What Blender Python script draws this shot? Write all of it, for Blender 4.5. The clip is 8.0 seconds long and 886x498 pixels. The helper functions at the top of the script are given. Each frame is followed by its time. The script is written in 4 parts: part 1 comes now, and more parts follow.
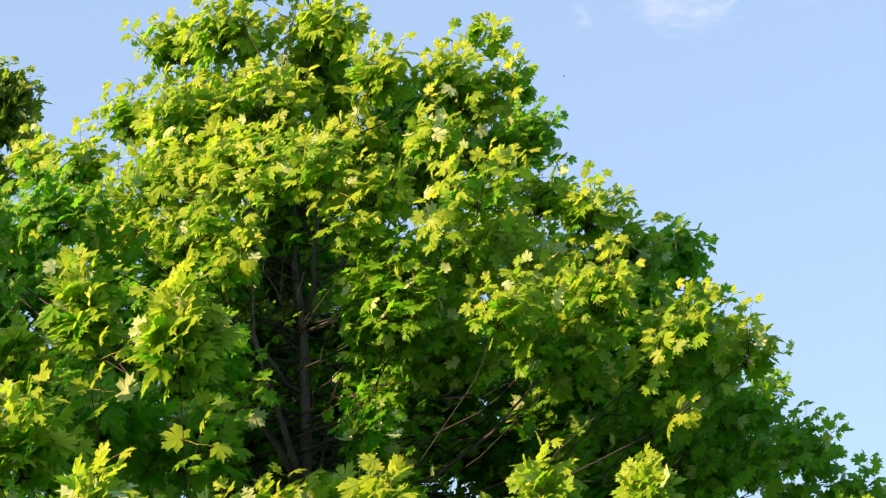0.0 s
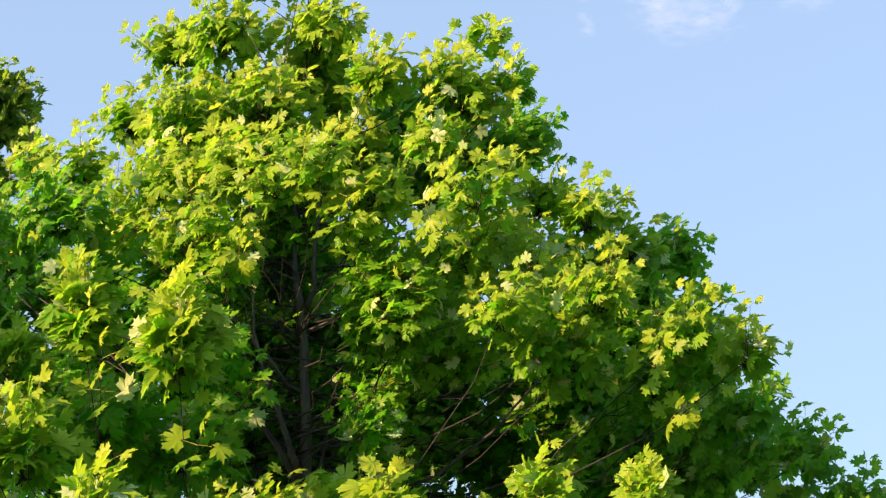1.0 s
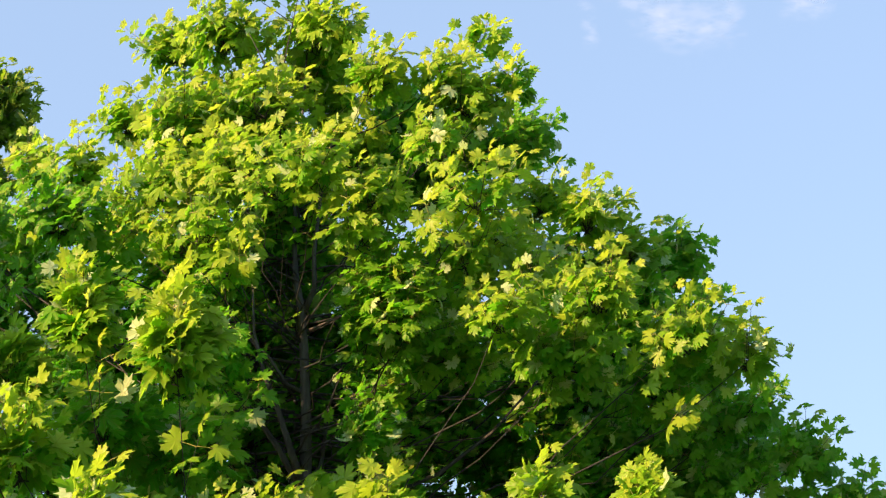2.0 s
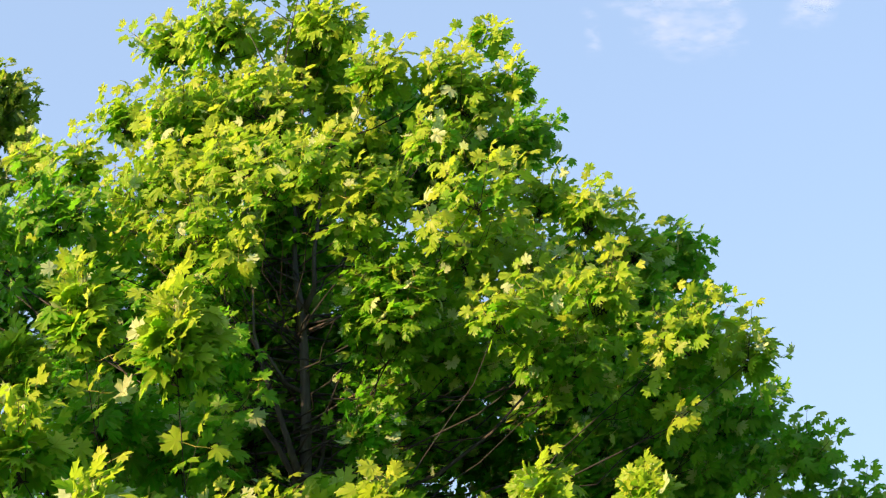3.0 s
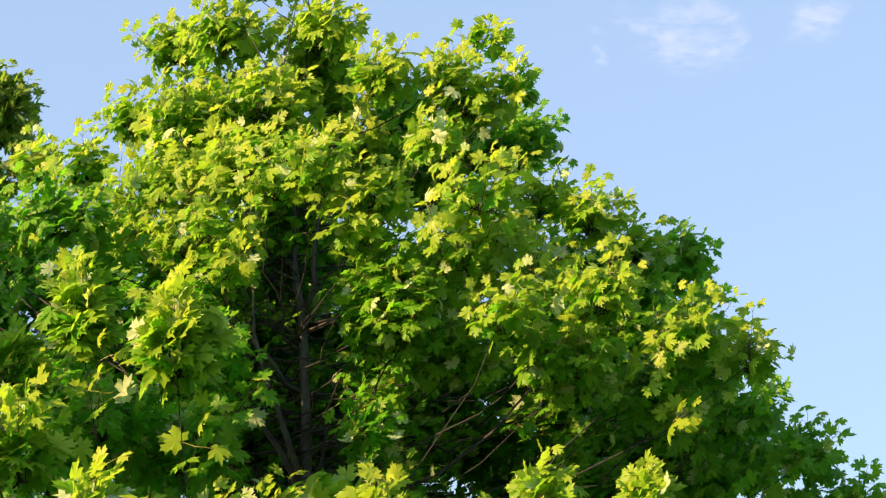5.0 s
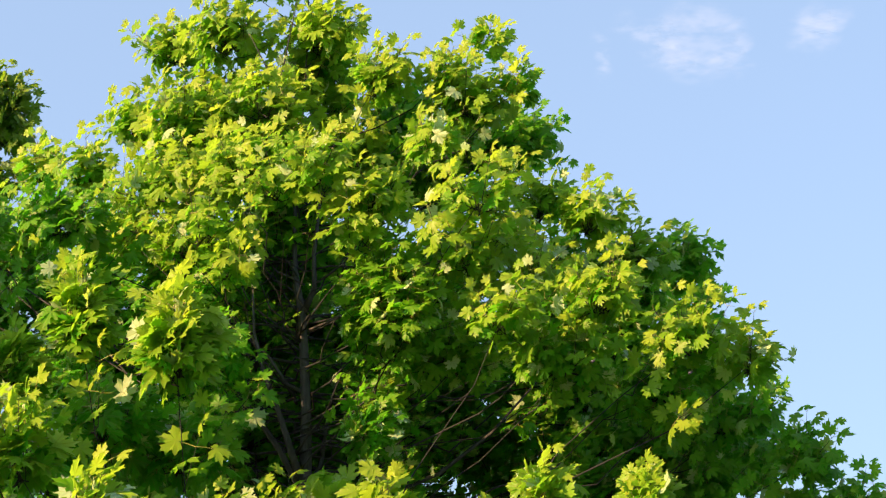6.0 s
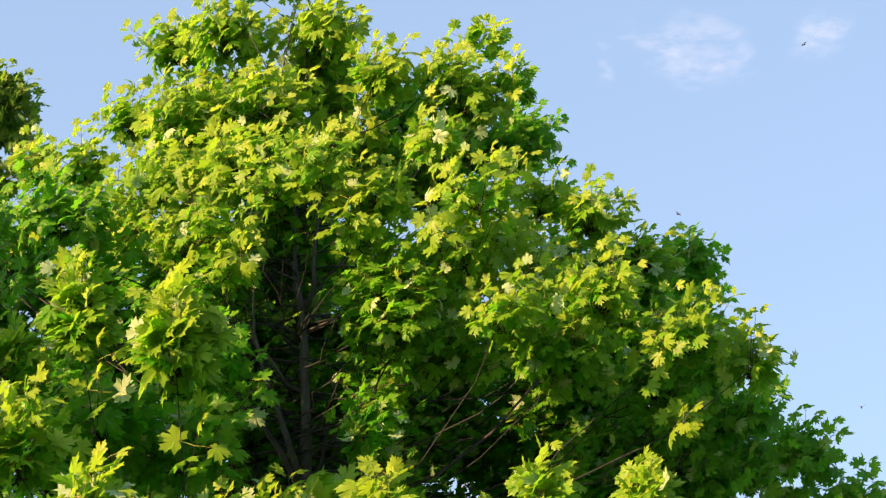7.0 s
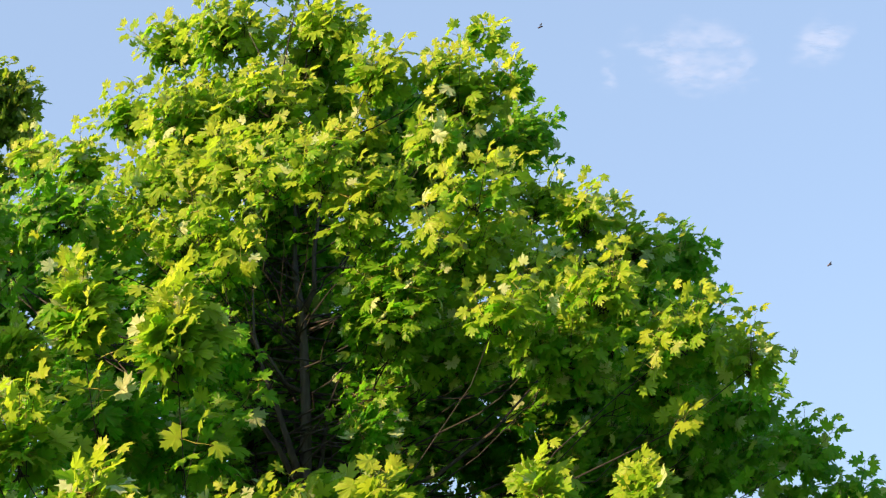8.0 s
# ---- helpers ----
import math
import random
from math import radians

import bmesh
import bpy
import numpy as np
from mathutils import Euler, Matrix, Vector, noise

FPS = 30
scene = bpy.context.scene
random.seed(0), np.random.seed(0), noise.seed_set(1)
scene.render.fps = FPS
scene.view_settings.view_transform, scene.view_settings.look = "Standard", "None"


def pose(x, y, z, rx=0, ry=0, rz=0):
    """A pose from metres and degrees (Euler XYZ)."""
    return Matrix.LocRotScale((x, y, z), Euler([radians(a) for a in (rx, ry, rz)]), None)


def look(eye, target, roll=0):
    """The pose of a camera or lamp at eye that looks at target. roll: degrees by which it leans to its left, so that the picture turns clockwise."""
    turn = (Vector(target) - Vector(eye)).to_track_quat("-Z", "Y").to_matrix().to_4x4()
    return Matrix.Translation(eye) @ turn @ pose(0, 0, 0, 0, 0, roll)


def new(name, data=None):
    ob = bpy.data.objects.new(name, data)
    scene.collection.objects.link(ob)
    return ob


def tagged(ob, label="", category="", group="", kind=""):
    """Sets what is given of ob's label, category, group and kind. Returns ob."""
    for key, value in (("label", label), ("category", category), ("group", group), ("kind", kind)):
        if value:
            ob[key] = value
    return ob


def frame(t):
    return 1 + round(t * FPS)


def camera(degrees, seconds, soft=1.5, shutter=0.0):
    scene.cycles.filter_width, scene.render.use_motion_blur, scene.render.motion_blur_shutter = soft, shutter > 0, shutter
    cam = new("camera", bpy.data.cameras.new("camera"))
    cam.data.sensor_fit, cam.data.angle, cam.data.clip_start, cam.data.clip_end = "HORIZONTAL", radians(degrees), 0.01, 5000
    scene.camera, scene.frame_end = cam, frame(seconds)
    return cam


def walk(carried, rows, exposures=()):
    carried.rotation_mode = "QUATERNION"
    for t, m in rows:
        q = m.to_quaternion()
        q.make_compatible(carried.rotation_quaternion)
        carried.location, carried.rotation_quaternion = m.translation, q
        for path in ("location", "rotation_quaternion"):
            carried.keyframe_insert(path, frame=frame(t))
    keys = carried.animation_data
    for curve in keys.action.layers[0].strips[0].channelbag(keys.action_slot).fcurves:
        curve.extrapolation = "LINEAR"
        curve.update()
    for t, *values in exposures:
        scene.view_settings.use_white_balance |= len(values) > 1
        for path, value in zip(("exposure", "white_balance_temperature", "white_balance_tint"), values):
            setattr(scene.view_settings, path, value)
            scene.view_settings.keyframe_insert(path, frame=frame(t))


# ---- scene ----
# the camera stands still on the lawn, a long lens tilted up at the crowns
cam = camera(26.0, 8.0, soft=1.25)
EYE = pose(0, 0, 1.6, 112.0, 0, 0)
walk(cam, [(0.0, EYE), (8.0, EYE)], exposures=[(0.0, 2.42), (4.5, 2.42), (6.5, 2.37), (8.0, 2.32)])

# ---- light ----
SUN_TURN, SUN_HIGH = -123.0, 22.0     # degrees clockwise from the view heading, degrees above the horizon
SUN_WAY = Vector((math.sin(radians(SUN_TURN)) * math.cos(radians(SUN_HIGH)),
                  math.cos(radians(SUN_TURN)) * math.cos(radians(SUN_HIGH)), math.sin(radians(SUN_HIGH))))
world = bpy.data.worlds.new("sky")
scene.world = world
world.use_nodes = True
sky = world.node_tree.nodes.new("ShaderNodeTexSky")
sky.sky_type, sky.sun_disc = "NISHITA", False
sky.sun_elevation, sky.sun_rotation = radians(SUN_HIGH), radians(SUN_TURN)
sky.air_density, sky.dust_density, sky.ozone_density = 1.0, 2.2, 1.5
back = world.node_tree.nodes["Background"]
back.inputs["Strength"].default_value = 0.079
sky_even = world.node_tree.nodes.new("ShaderNodeMix")
sky_even.data_type, sky_even.blend_type = "RGBA", "MIX"
sky_even.inputs[0].default_value = 0.68
sky_even.inputs[7].default_value = (1.09, 1.43, 2.03, 1.0)     # flat pale blue mixed in to even out the sky's gradient
world.node_tree.links.new(sky.outputs[0], sky_even.inputs[6])
world.node_tree.links.new(sky_even.outputs[2], back.inputs["Color"])
sun = new("sun", bpy.data.lights.new("sun", "SUN"))
sun.data.energy, sun.data.angle, sun.data.color = 3.35, radians(0.53), (1.0, 0.53, 0.26)
sun.matrix_world = look(SUN_WAY * 60, (0, 0, 0))


# ---- materials ----
class Nodes:
    """Short hand for building a node material."""

    def __init__(self, name):
        self.mat = bpy.data.materials.new(name)
        self.mat.use_nodes = True
        self.tree = self.mat.node_tree
        self.tree.nodes.clear()
        self.out = self.add("ShaderNodeOutputMaterial")

    def add(self, kind):
        return self.tree.nodes.new(kind)

    def put(self, node, slot, value):
        if isinstance(value, bpy.types.NodeSocket):
            self.tree.links.new(value, node.inputs[slot])
        else:
            node.inputs[slot].default_value = value
        return node

    def maths(self, op, a, b=0.0, c=0.0):
        node = self.add("ShaderNodeMath")
        node.operation = op
        for k, v in enumerate((a, b, c)):
            self.put(node, k, v)
        return node.outputs[0]

    def noise(self, scale, detail=3.0, vector=None, rough=0.5):
        node = self.add("ShaderNodeTexNoise")
        self.put(node, "Scale", scale)
        self.put(node, "Detail", detail)
        self.put(node, "Roughness", rough)
        if vector:
            self.put(node, "Vector", vector)
        return node.outputs["Fac"]

    def ramp(self, value, *stops):
        node = self.add("ShaderNodeValToRGB")
        while len(node.color_ramp.elements) < len(stops):
            node.color_ramp.elements.new(0.5)
        for element, (place, colour) in zip(node.color_ramp.elements, stops):
            element.position, element.color = place, (*colour, 1)
        self.put(node, 0, value)
        return node.outputs[0]

    def mix(self, f, a, b, blend="MIX"):
        node = self.add("ShaderNodeMix")
        node.data_type, node.blend_type = "RGBA", blend
        self.put(node, 0, f)
        for slot, v in ((6, a), (7, b)):
            self.put(node, slot, v if isinstance(v, bpy.types.NodeSocket) else (*v, 1))
        return node.outputs[2]


def leaf_material(name, dark, fair, glow_dark, glow_fair, through_part=0.42, gloss=0.38, pale=(0.37, 0.54, 0.32)):
    """A maple leaf: waxy upper side, light that shines through, pale veins, each leaf a little different."""
    n = Nodes(name)
    rnd = n.maths("FRACT", n.maths("ADD", n.add("ShaderNodeNewGeometry").outputs["Random Per Island"],
                                   n.add("ShaderNodeObjectInfo").outputs["Random"]))
    where = n.add("ShaderNodeTexCoord")
    blotch = n.noise(34.0, 4.0, where.outputs["Object"])
    young_lit = n.add("ShaderNodeAttribute")     # fairer at young shoot ends, darker inside where shade is painted in
    young_lit.attribute_name = "young_lit"
    tone = n.maths("ADD", n.maths("MULTIPLY_ADD", blotch, 0.18, n.maths("MULTIPLY", rnd, 0.12)), n.maths("MULTIPLY", young_lit.outputs["Fac"], 0.5))
    # five veins fan out from the stalk
    uv = n.add("ShaderNodeSeparateXYZ")
    blade = n.add("ShaderNodeUVMap")
    blade.uv_map = "blade"
    n.put(uv, 0, blade.outputs[0])
    vein = 0.0
    for a in (0, 44, -44, 98, -98):
        sx, sy = math.sin(radians(a)), math.cos(radians(a))
        off = n.maths("ABSOLUTE", n.maths("SUBTRACT", n.maths("MULTIPLY", uv.outputs[0], sy), n.maths("MULTIPLY", uv.outputs[1], sx)))
        along = n.maths("ADD", n.maths("MULTIPLY", uv.outputs[0], sx), n.maths("MULTIPLY", uv.outputs[1], sy))
        line = n.maths("MULTIPLY", n.maths("LESS_THAN", off, 0.014), n.maths("GREATER_THAN", along, 0.0))
        vein = n.maths("MAXIMUM", line, vein)
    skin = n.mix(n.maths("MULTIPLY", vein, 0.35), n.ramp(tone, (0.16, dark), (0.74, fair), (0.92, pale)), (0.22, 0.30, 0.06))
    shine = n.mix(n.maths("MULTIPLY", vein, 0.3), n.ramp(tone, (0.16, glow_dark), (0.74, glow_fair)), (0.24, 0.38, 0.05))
    bump = n.add("ShaderNodeBump")
    n.put(n.put(n.put(bump, "Strength", 0.35), "Distance", 0.01), "Height", n.noise(70.0, 2.0, where.outputs["Object"]))
    top = n.add("ShaderNodeBsdfPrincipled")
    n.put(top, "Base Color", skin)
    n.put(top, "Roughness", n.maths("MULTIPLY_ADD", blotch, 0.25, gloss - 0.1))
    n.put(top, "Specular IOR Level", 0.2)
    n.put(top, "Normal", bump.outputs[0])
    lit = n.put(n.add("ShaderNodeBsdfTranslucent"), "Color", shine)
    both = n.add("ShaderNodeMixShader")
    n.put(both, 0, through_part)
    n.put(both, 1, top.outputs[0])
    n.put(both, 2, lit.outputs[0])
    n.put(n.out, 0, both.outputs[0])
    return n.mat


def bark_material(name, dark, fair, scale=1.0):
    n = Nodes(name)
    where = n.add("ShaderNodeTexCoord").outputs["Object"]
    stretch = n.add("ShaderNodeMapping")
    n.put(stretch, 0, where)
    stretch.inputs["Scale"].default_value = (scale, scale, scale * 0.25)
    grain = n.noise(38.0, 6.0, stretch.outputs[0], 0.65)
    patch = n.noise(5.0, 3.0, where)
    tone = n.maths("ADD", n.maths("MULTIPLY", grain, 0.6), n.maths("MULTIPLY", patch, 0.5))
    p = n.add("ShaderNodeBsdfPrincipled")
    n.put(p, "Base Color", n.ramp(tone, (0.3, dark), (0.75, fair)))
    n.put(p, "Roughness", 0.85)
    bump = n.add("ShaderNodeBump")
    n.put(n.put(n.put(bump, "Strength", 0.7), "Distance", 0.02), "Height", grain)
    n.put(p, "Normal", bump.outputs[0])
    n.put(n.out, 0, p.outputs[0])
    return n.mat


def plain_material(name, colour, rough=0.6, scale=40.0):
    n = Nodes(name)
    f = n.noise(scale, 4.0, n.add("ShaderNodeTexCoord").outputs["Object"])
    p = n.add("ShaderNodeBsdfPrincipled")
    n.put(p, "Base Color", n.ramp(f, (0.25, [c * 0.7 for c in colour]), (0.8, [min(1, c * 1.25) for c in colour])))
    n.put(p, "Roughness", rough)
    n.put(n.out, 0, p.outputs[0])
    return n.mat


LEAF = leaf_material("maple_leaf", (0.048, 0.235, 0.008), (0.290, 0.415, 0.036), (0.095, 0.52, 0.013), (0.44, 0.66, 0.038), 0.50, 0.34)
# darker copy of LEAF: the neighbour's shade is put into its colour
LEAF_SHADED = leaf_material("shaded_maple_leaf", (0.034, 0.140, 0.010), (0.160, 0.265, 0.034), (0.08, 0.36, 0.008), (0.28, 0.44, 0.025), 0.48, 0.34)
STALK = plain_material("leaf_stalk", (0.24, 0.27, 0.05), 0.5)
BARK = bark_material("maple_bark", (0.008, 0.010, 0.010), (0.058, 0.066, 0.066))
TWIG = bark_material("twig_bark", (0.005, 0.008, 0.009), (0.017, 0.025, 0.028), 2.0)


# ---- helpers of the place ----
def empty_thing(name, at, **tags):
    ob = new(name)
    ob.empty_display_size = 0.3
    ob.location = at
    return tagged(ob, **tags)


def under(ob, parent):
    ob.parent = parent
    return ob


def mesh_of(name, verts, faces, mats, mat_index=None, uv=None, smooth=True, young_lit=None):
    """A mesh from arrays; faces are triangles."""
    me = bpy.data.meshes.new(name)
    verts, faces = np.asarray(verts, np.float32), np.asarray(faces, np.int32)
    me.vertices.add(len(verts))
    me.vertices.foreach_set("co", verts.ravel())
    me.loops.add(faces.size)
    me.loops.foreach_set("vertex_index", faces.ravel())
    me.polygons.add(len(faces))
    me.polygons.foreach_set("loop_start", np.arange(0, faces.size, 3, dtype=np.int32))
    me.polygons.foreach_set("use_smooth", np.full(len(faces), smooth))
    if mat_index is not None:
        me.polygons.foreach_set("material_index", np.asarray(mat_index, np.int32))
    if uv is not None:
        layer = me.uv_layers.new(name="blade")
        layer.data.foreach_set("uv", np.asarray(uv, np.float32)[faces.ravel()].ravel())
    if young_lit is not None:
        me.attributes.new("young_lit", "FLOAT", "POINT").data.foreach_set("value", np.asarray(young_lit, np.float32))
    for m in mats:
        me.materials.append(m)
    me.update(calc_edges=True)
    me.validate()
    return me


def tube(path, radii, sides=7, rough=0.0, rng=None):
    """Vertices and triangles of a tapered round limb along a path, closed at both ends."""
    path = [Vector(p) for p in path]
    verts, faces = [], []
    side = Vector((1, 0.13, 0.07))
    for k, p in enumerate(path):
        way = (path[min(k + 1, len(path) - 1)] - path[max(k - 1, 0)]).normalized()
        side = (side - way * side.dot(way)).normalized()
        other = way.cross(side)
        for s in range(sides):
            a = 2 * math.pi * s / sides
            r = radii[k] * (1 + (rng.uniform(-rough, rough) if rng else 0))
            verts.append(p + (side * math.cos(a) + other * math.sin(a)) * r)
    for k in range(len(path) - 1):
        for s in range(sides):
            a, b = k * sides + s, k * sides + (s + 1) % sides
            faces += [(a, b, b + sides), (a, b + sides, a + sides)]
    for ring, flip in ((0, True), ((len(path) - 1) * sides, False)):
        for s in range(1, sides - 1):
            faces.append((ring, ring + s + 1, ring + s) if flip else (ring, ring + s, ring + s + 1))
    return [tuple(v) for v in verts], faces


class Wood:
    """Collects tubes into one mesh."""

    def __init__(self):
        self.verts, self.faces = [], []

    def add(self, path, radii, sides=6, rough=0.0, rng=None):
        v, f = tube(path, radii, sides, rough, rng)
        k = len(self.verts)
        self.verts += v
        self.faces += [(a + k, b + k, c + k) for a, b, c in f]

    def mesh(self, name, mat):
        return mesh_of(name, self.verts, self.faces, [mat])


def bent(a, b, sag, rng, steps=6, wander=0.04):
    """A branch's path from a to b that leaves steeply outward and turns up, with small kinks."""
    a, b = Vector(a), Vector(b)
    span = (b - a).length
    points = []
    for k in range(steps + 1):
        u = k / steps
        p = a.lerp(b, u)
        p.z -= sag * span * math.sin(math.pi * u)
        if 0 < k < steps:
            p += Vector((rng.uniform(-1, 1), rng.uniform(-1, 1), rng.uniform(-1, 1))) * wander * span
        points.append(p)
    return points


# the half outline of a five-lobed maple leaf with pointed teeth, one unit wide, from the tip to the stalk
HALF = ((0.055, 0.63), (0.175, 0.62), (0.15, 0.48), (0.155, 0.37), (0.23, 0.43), (0.27, 0.55), (0.35, 0.43), (0.54, 0.47),
        (0.44, 0.31), (0.53, 0.19), (0.39, 0.14), (0.32, 0.07), (0.42, 0.02), (0.49, -0.10), (0.31, -0.12), (0.20, -0.21), (0.07, -0.09))


def leaf_template(curl, fold, twist, seed):
    """One leaf with its stalk: the blade lies along +y from the origin, its upper side to +z, and the stalk comes from -y."""
    rng = random.Random(seed)
    ring = [(0.0, 0.80)] + list(HALF) + [(0.0, -0.01)] + [(-x, y) for x, y in reversed(HALF)]
    flat = [(0.0, 0.10)] + [(x * rng.uniform(0.93, 1.07), y + rng.uniform(-0.02, 0.02)) for x, y in ring]
    verts = []
    for x, y in flat:
        r = math.hypot(x, y)
        z = -curl * r * r + fold * abs(x) + twist * x * y + 0.03 * math.sin(9 * math.atan2(x, y + 0.1) + seed) * r * 2
        verts.append((x, y - curl * 0.15 * r * r, z))
    faces = [(0, k, k + 1) for k in range(1, len(ring))] + [(0, len(ring), 1)]
    faces = [(a, c, b) for a, b, c in faces]
    kinds = [0] * len(faces)
    joint = 1 + len(HALF) + 1
    k = len(verts)
    length = rng.uniform(0.55, 0.85)
    for u, w in ((0.5, 0.011), (1.0, 0.017)):
        y, z = -length * u, 0.10 * length * math.sin(u * 2.2) - 0.02
        verts += [(-w, y, z), (w, y, z), (0, y, z + 1.7 * w)]
    for s in range(3):
        a, b = k + s, k + (s + 1) % 3
        faces += [(a, b, b + 3), (a, b + 3, a + 3)]
        kinds += [1, 1]
        faces.append((joint, b, a))
        kinds.append(1)
    uv = [(x, y) for x, y in flat] + [(0.5, -0.5)] * 6
    return np.array(verts), np.array(faces), np.array(kinds), np.array(uv), length


LEAVES = [leaf_template(c, f, t, s) for c, f, t, s in
          ((0.35, 0.10, 0.1, 1), (0.55, -0.05, -0.2, 2), (0.15, 0.22, 0.15, 3), (0.75, 0.15, 0.3, 4), (0.28, -0.12, -0.1, 5), (0.45, 0.30, -0.3, 6), (0.95, 0.05, 0.0, 7))]


class Foliage:
    """Collects placed leaves, and joins them into one mesh or gives some of them out one by one."""

    def __init__(self):
        self.put = []

    def add(self, kind, m, size, young_lit):
        self.put.append((kind, np.array(m), size, young_lit))

    def mesh(self, name, mats):
        vs, fs, ks, us, ys, base = [], [], [], [], [], 0
        for kind, m, size, young_lit in self.put:
            v, f, k, u, _ = LEAVES[kind]
            vs.append(v @ (m[:3, :3] * size).T + m[:3, 3])
            fs.append(f + base)
            ks.append(k)
            us.append(u)
            ys.append(np.full(len(v), young_lit))
            base += len(v)
        return mesh_of(name, np.concatenate(vs), np.concatenate(fs), mats, np.concatenate(ks), np.concatenate(us), True, np.concatenate(ys))


LEAF_MESHES = {}


def single_leaf(kind, m, size, young_lit, parent, mats):
    """A leaf that can be told apart: an object of its own on a shared mesh."""
    age_lit = round(young_lit * 3) / 3
    key = (kind, mats[0].name, age_lit)
    if key not in LEAF_MESHES:
        v, f, k, u, _ = LEAVES[kind]
        LEAF_MESHES[key] = mesh_of("leaf", v, f, mats, k, u, True, np.full(len(v), age_lit))
    ob = under(new("leaf", LEAF_MESHES[key]), parent)
    ob.matrix_basis = Matrix(m.tolist()) @ Matrix.Diagonal((size, size, size, 1))
    return ob


def blade_pose(stalk_from, outward, upward, size, kind):
    """The pose of a leaf whose stalk starts at a point and points outward, with its upper side turned to upward."""
    y = outward.normalized()
    z = (upward - y * upward.dot(y))
    z = z.normalized() if z.length > 1e-4 else y.orthogonal().normalized()
    x = y.cross(z)
    m = Matrix((x, y, z)).transposed().to_4x4()
    m.translation = stalk_from + y * LEAVES[kind][4] * size
    return m


BOUGHS, HEARTS = {}, {}


def bough(tree, key, root, heart, size, shoots, leaf=0.145, singles=0, mats=None, seed=0, thick=0.022, sag=0.10, droop=0.42, reach=1.0, flat=0.0, sunlit=1.0, upright=0.0):
    """A side branch that moves as one piece: bare wood from its root on the stem to the heart of its clump, twigs to every
    shoot, and opposite pairs of leaves along the shoots. root and heart in the tree's space; size: the clump's half axes."""
    rng = random.Random(seed * 7919 + 13)
    root, heart = Vector(root), Vector(heart)
    to = heart - root
    mats = mats or [LEAF, STALK]
    wood, leaves, tips = Wood(), Foliage(), []
    spine = bent((0, 0, 0), to, sag, rng, 7, 0.04)
    wood.add(spine, [thick * (1 - 0.78 * k / 7) for k in range(8)], 7, 0.08, rng)
    away = Vector((to.x, to.y, 0))
    away = away.normalized() if away.length > 0.05 else Vector((0, -1, 0))
    # where the shoots spring: spread by the golden angle over the clump, its upper side fuller, a few low on the bare wood
    springs, shoots = [], max(5, round(shoots * 0.66))
    for s in range(shoots):
        h = 1 - 1.75 * (s + 0.5) / shoots
        a = s * 2.39996 + rng.uniform(-0.5, 0.5)
        ring = math.sqrt(max(0.0, 1 - h * h))
        d = Vector((ring * math.cos(a), ring * math.sin(a), h))
        u = rng.uniform(0.6, 1.05) if s % 4 else rng.uniform(0.25, 0.6)
        base = to + Vector((d.x * size[0], d.y * size[1], d.z * size[2])) * u * 0.8 - Vector((d.x, d.y, d.z + 0.6)) * 0.06
        if s % 11 == 10:
            base = spine[6] + Vector((d.x, d.y, abs(d.z) * 0.5)) * 0.14
        springs.append(((base - to).length, base, d, u))
    springs.sort(key=lambda q: q[0])
    # twigs fork from the nearest wood that is already there
    knots = [spine[4].lerp(spine[5], 0.5), spine[5], spine[6], spine[7]]
    for _, base, d, u in springs:
        way = (d * (0.7 - 0.45 * upright) + away * 0.12 + Vector((0, 0, 0.8 + upright)) + Vector((rng.gauss(0, 1), rng.gauss(0, 1), rng.gauss(0, 1))) * 0.28).normalized()
        length = rng.uniform(0.20, 0.44) * reach
        tip = base + way * length
        start = min(knots, key=lambda q: (q - base).length_squared)
        elbow = start.lerp(base, 0.5) + Vector((rng.uniform(-1, 1), rng.uniform(-1, 1), rng.uniform(-1, 0.2))) * 0.03
        wood.add([start, elbow, base, tip], [0.0046, 0.004, 0.003, 0.0014], 5)
        knots += [elbow, base]
        turn = rng.uniform(0, math.pi)
        pairs = rng.choice((4, 5, 5, 6))
        side = way.orthogonal().normalized()
        other = way.cross(side)
        for p in range(pairs):
            f = 1 - p / pairs * 0.95
            at = base.lerp(tip, f)
            turn += math.pi / 2 + rng.uniform(-0.25, 0.25)
            for half in (0, math.pi):
                if rng.random() < 0.06:
                    continue
                out = side * math.cos(turn + half) + other * math.sin(turn + half)
                grow = leaf * (0.62 + 0.5 * min(1.0, (p + 0.6) / 2.2)) * rng.uniform(0.82, 1.16)
                kind = rng.randrange(len(LEAVES))
                open_ = 0.35 + 0.22 * p
                out = (way * max(0.0, 1.5 - 0.55 * p) * rng.uniform(0.3, 1.1) + out * (0.65 + open_) + Vector((0, 0, -droop * rng.uniform(-0.6, 1.4)))).normalized()
                face = Vector((0, 0, 0.25 + flat)) + d * 0.25 + SUN_WAY * 0.95 + Vector((0, -0.2, 0)) + Vector((rng.gauss(0, 1), rng.gauss(0, 1), rng.gauss(0, 1))) * 0.40
                # boughs in shade carry a lower factor, which paints their leaves darker
                age_lit = sunlit * (0.55 * (1 - p / pairs) + 0.45 * min(1.0, max(0.0, u - 0.3) / 0.6))
                if rng.random() < 0.08:
                    # turned over by the wind, pale side out, with a sun glint painted in
                    face, age_lit = Vector((rng.gauss(0, 1), rng.gauss(0, 1), rng.gauss(0, 1))) - SUN_WAY * 0.4, 1.6
                m = blade_pose(at, out, face, grow, kind)
                leaves.add(kind, m, grow, age_lit)
                tips.append((d.dot(Vector((0, -0.75, 0.4))) * u + rng.uniform(-0.25, 0.25), len(leaves.put) - 1))
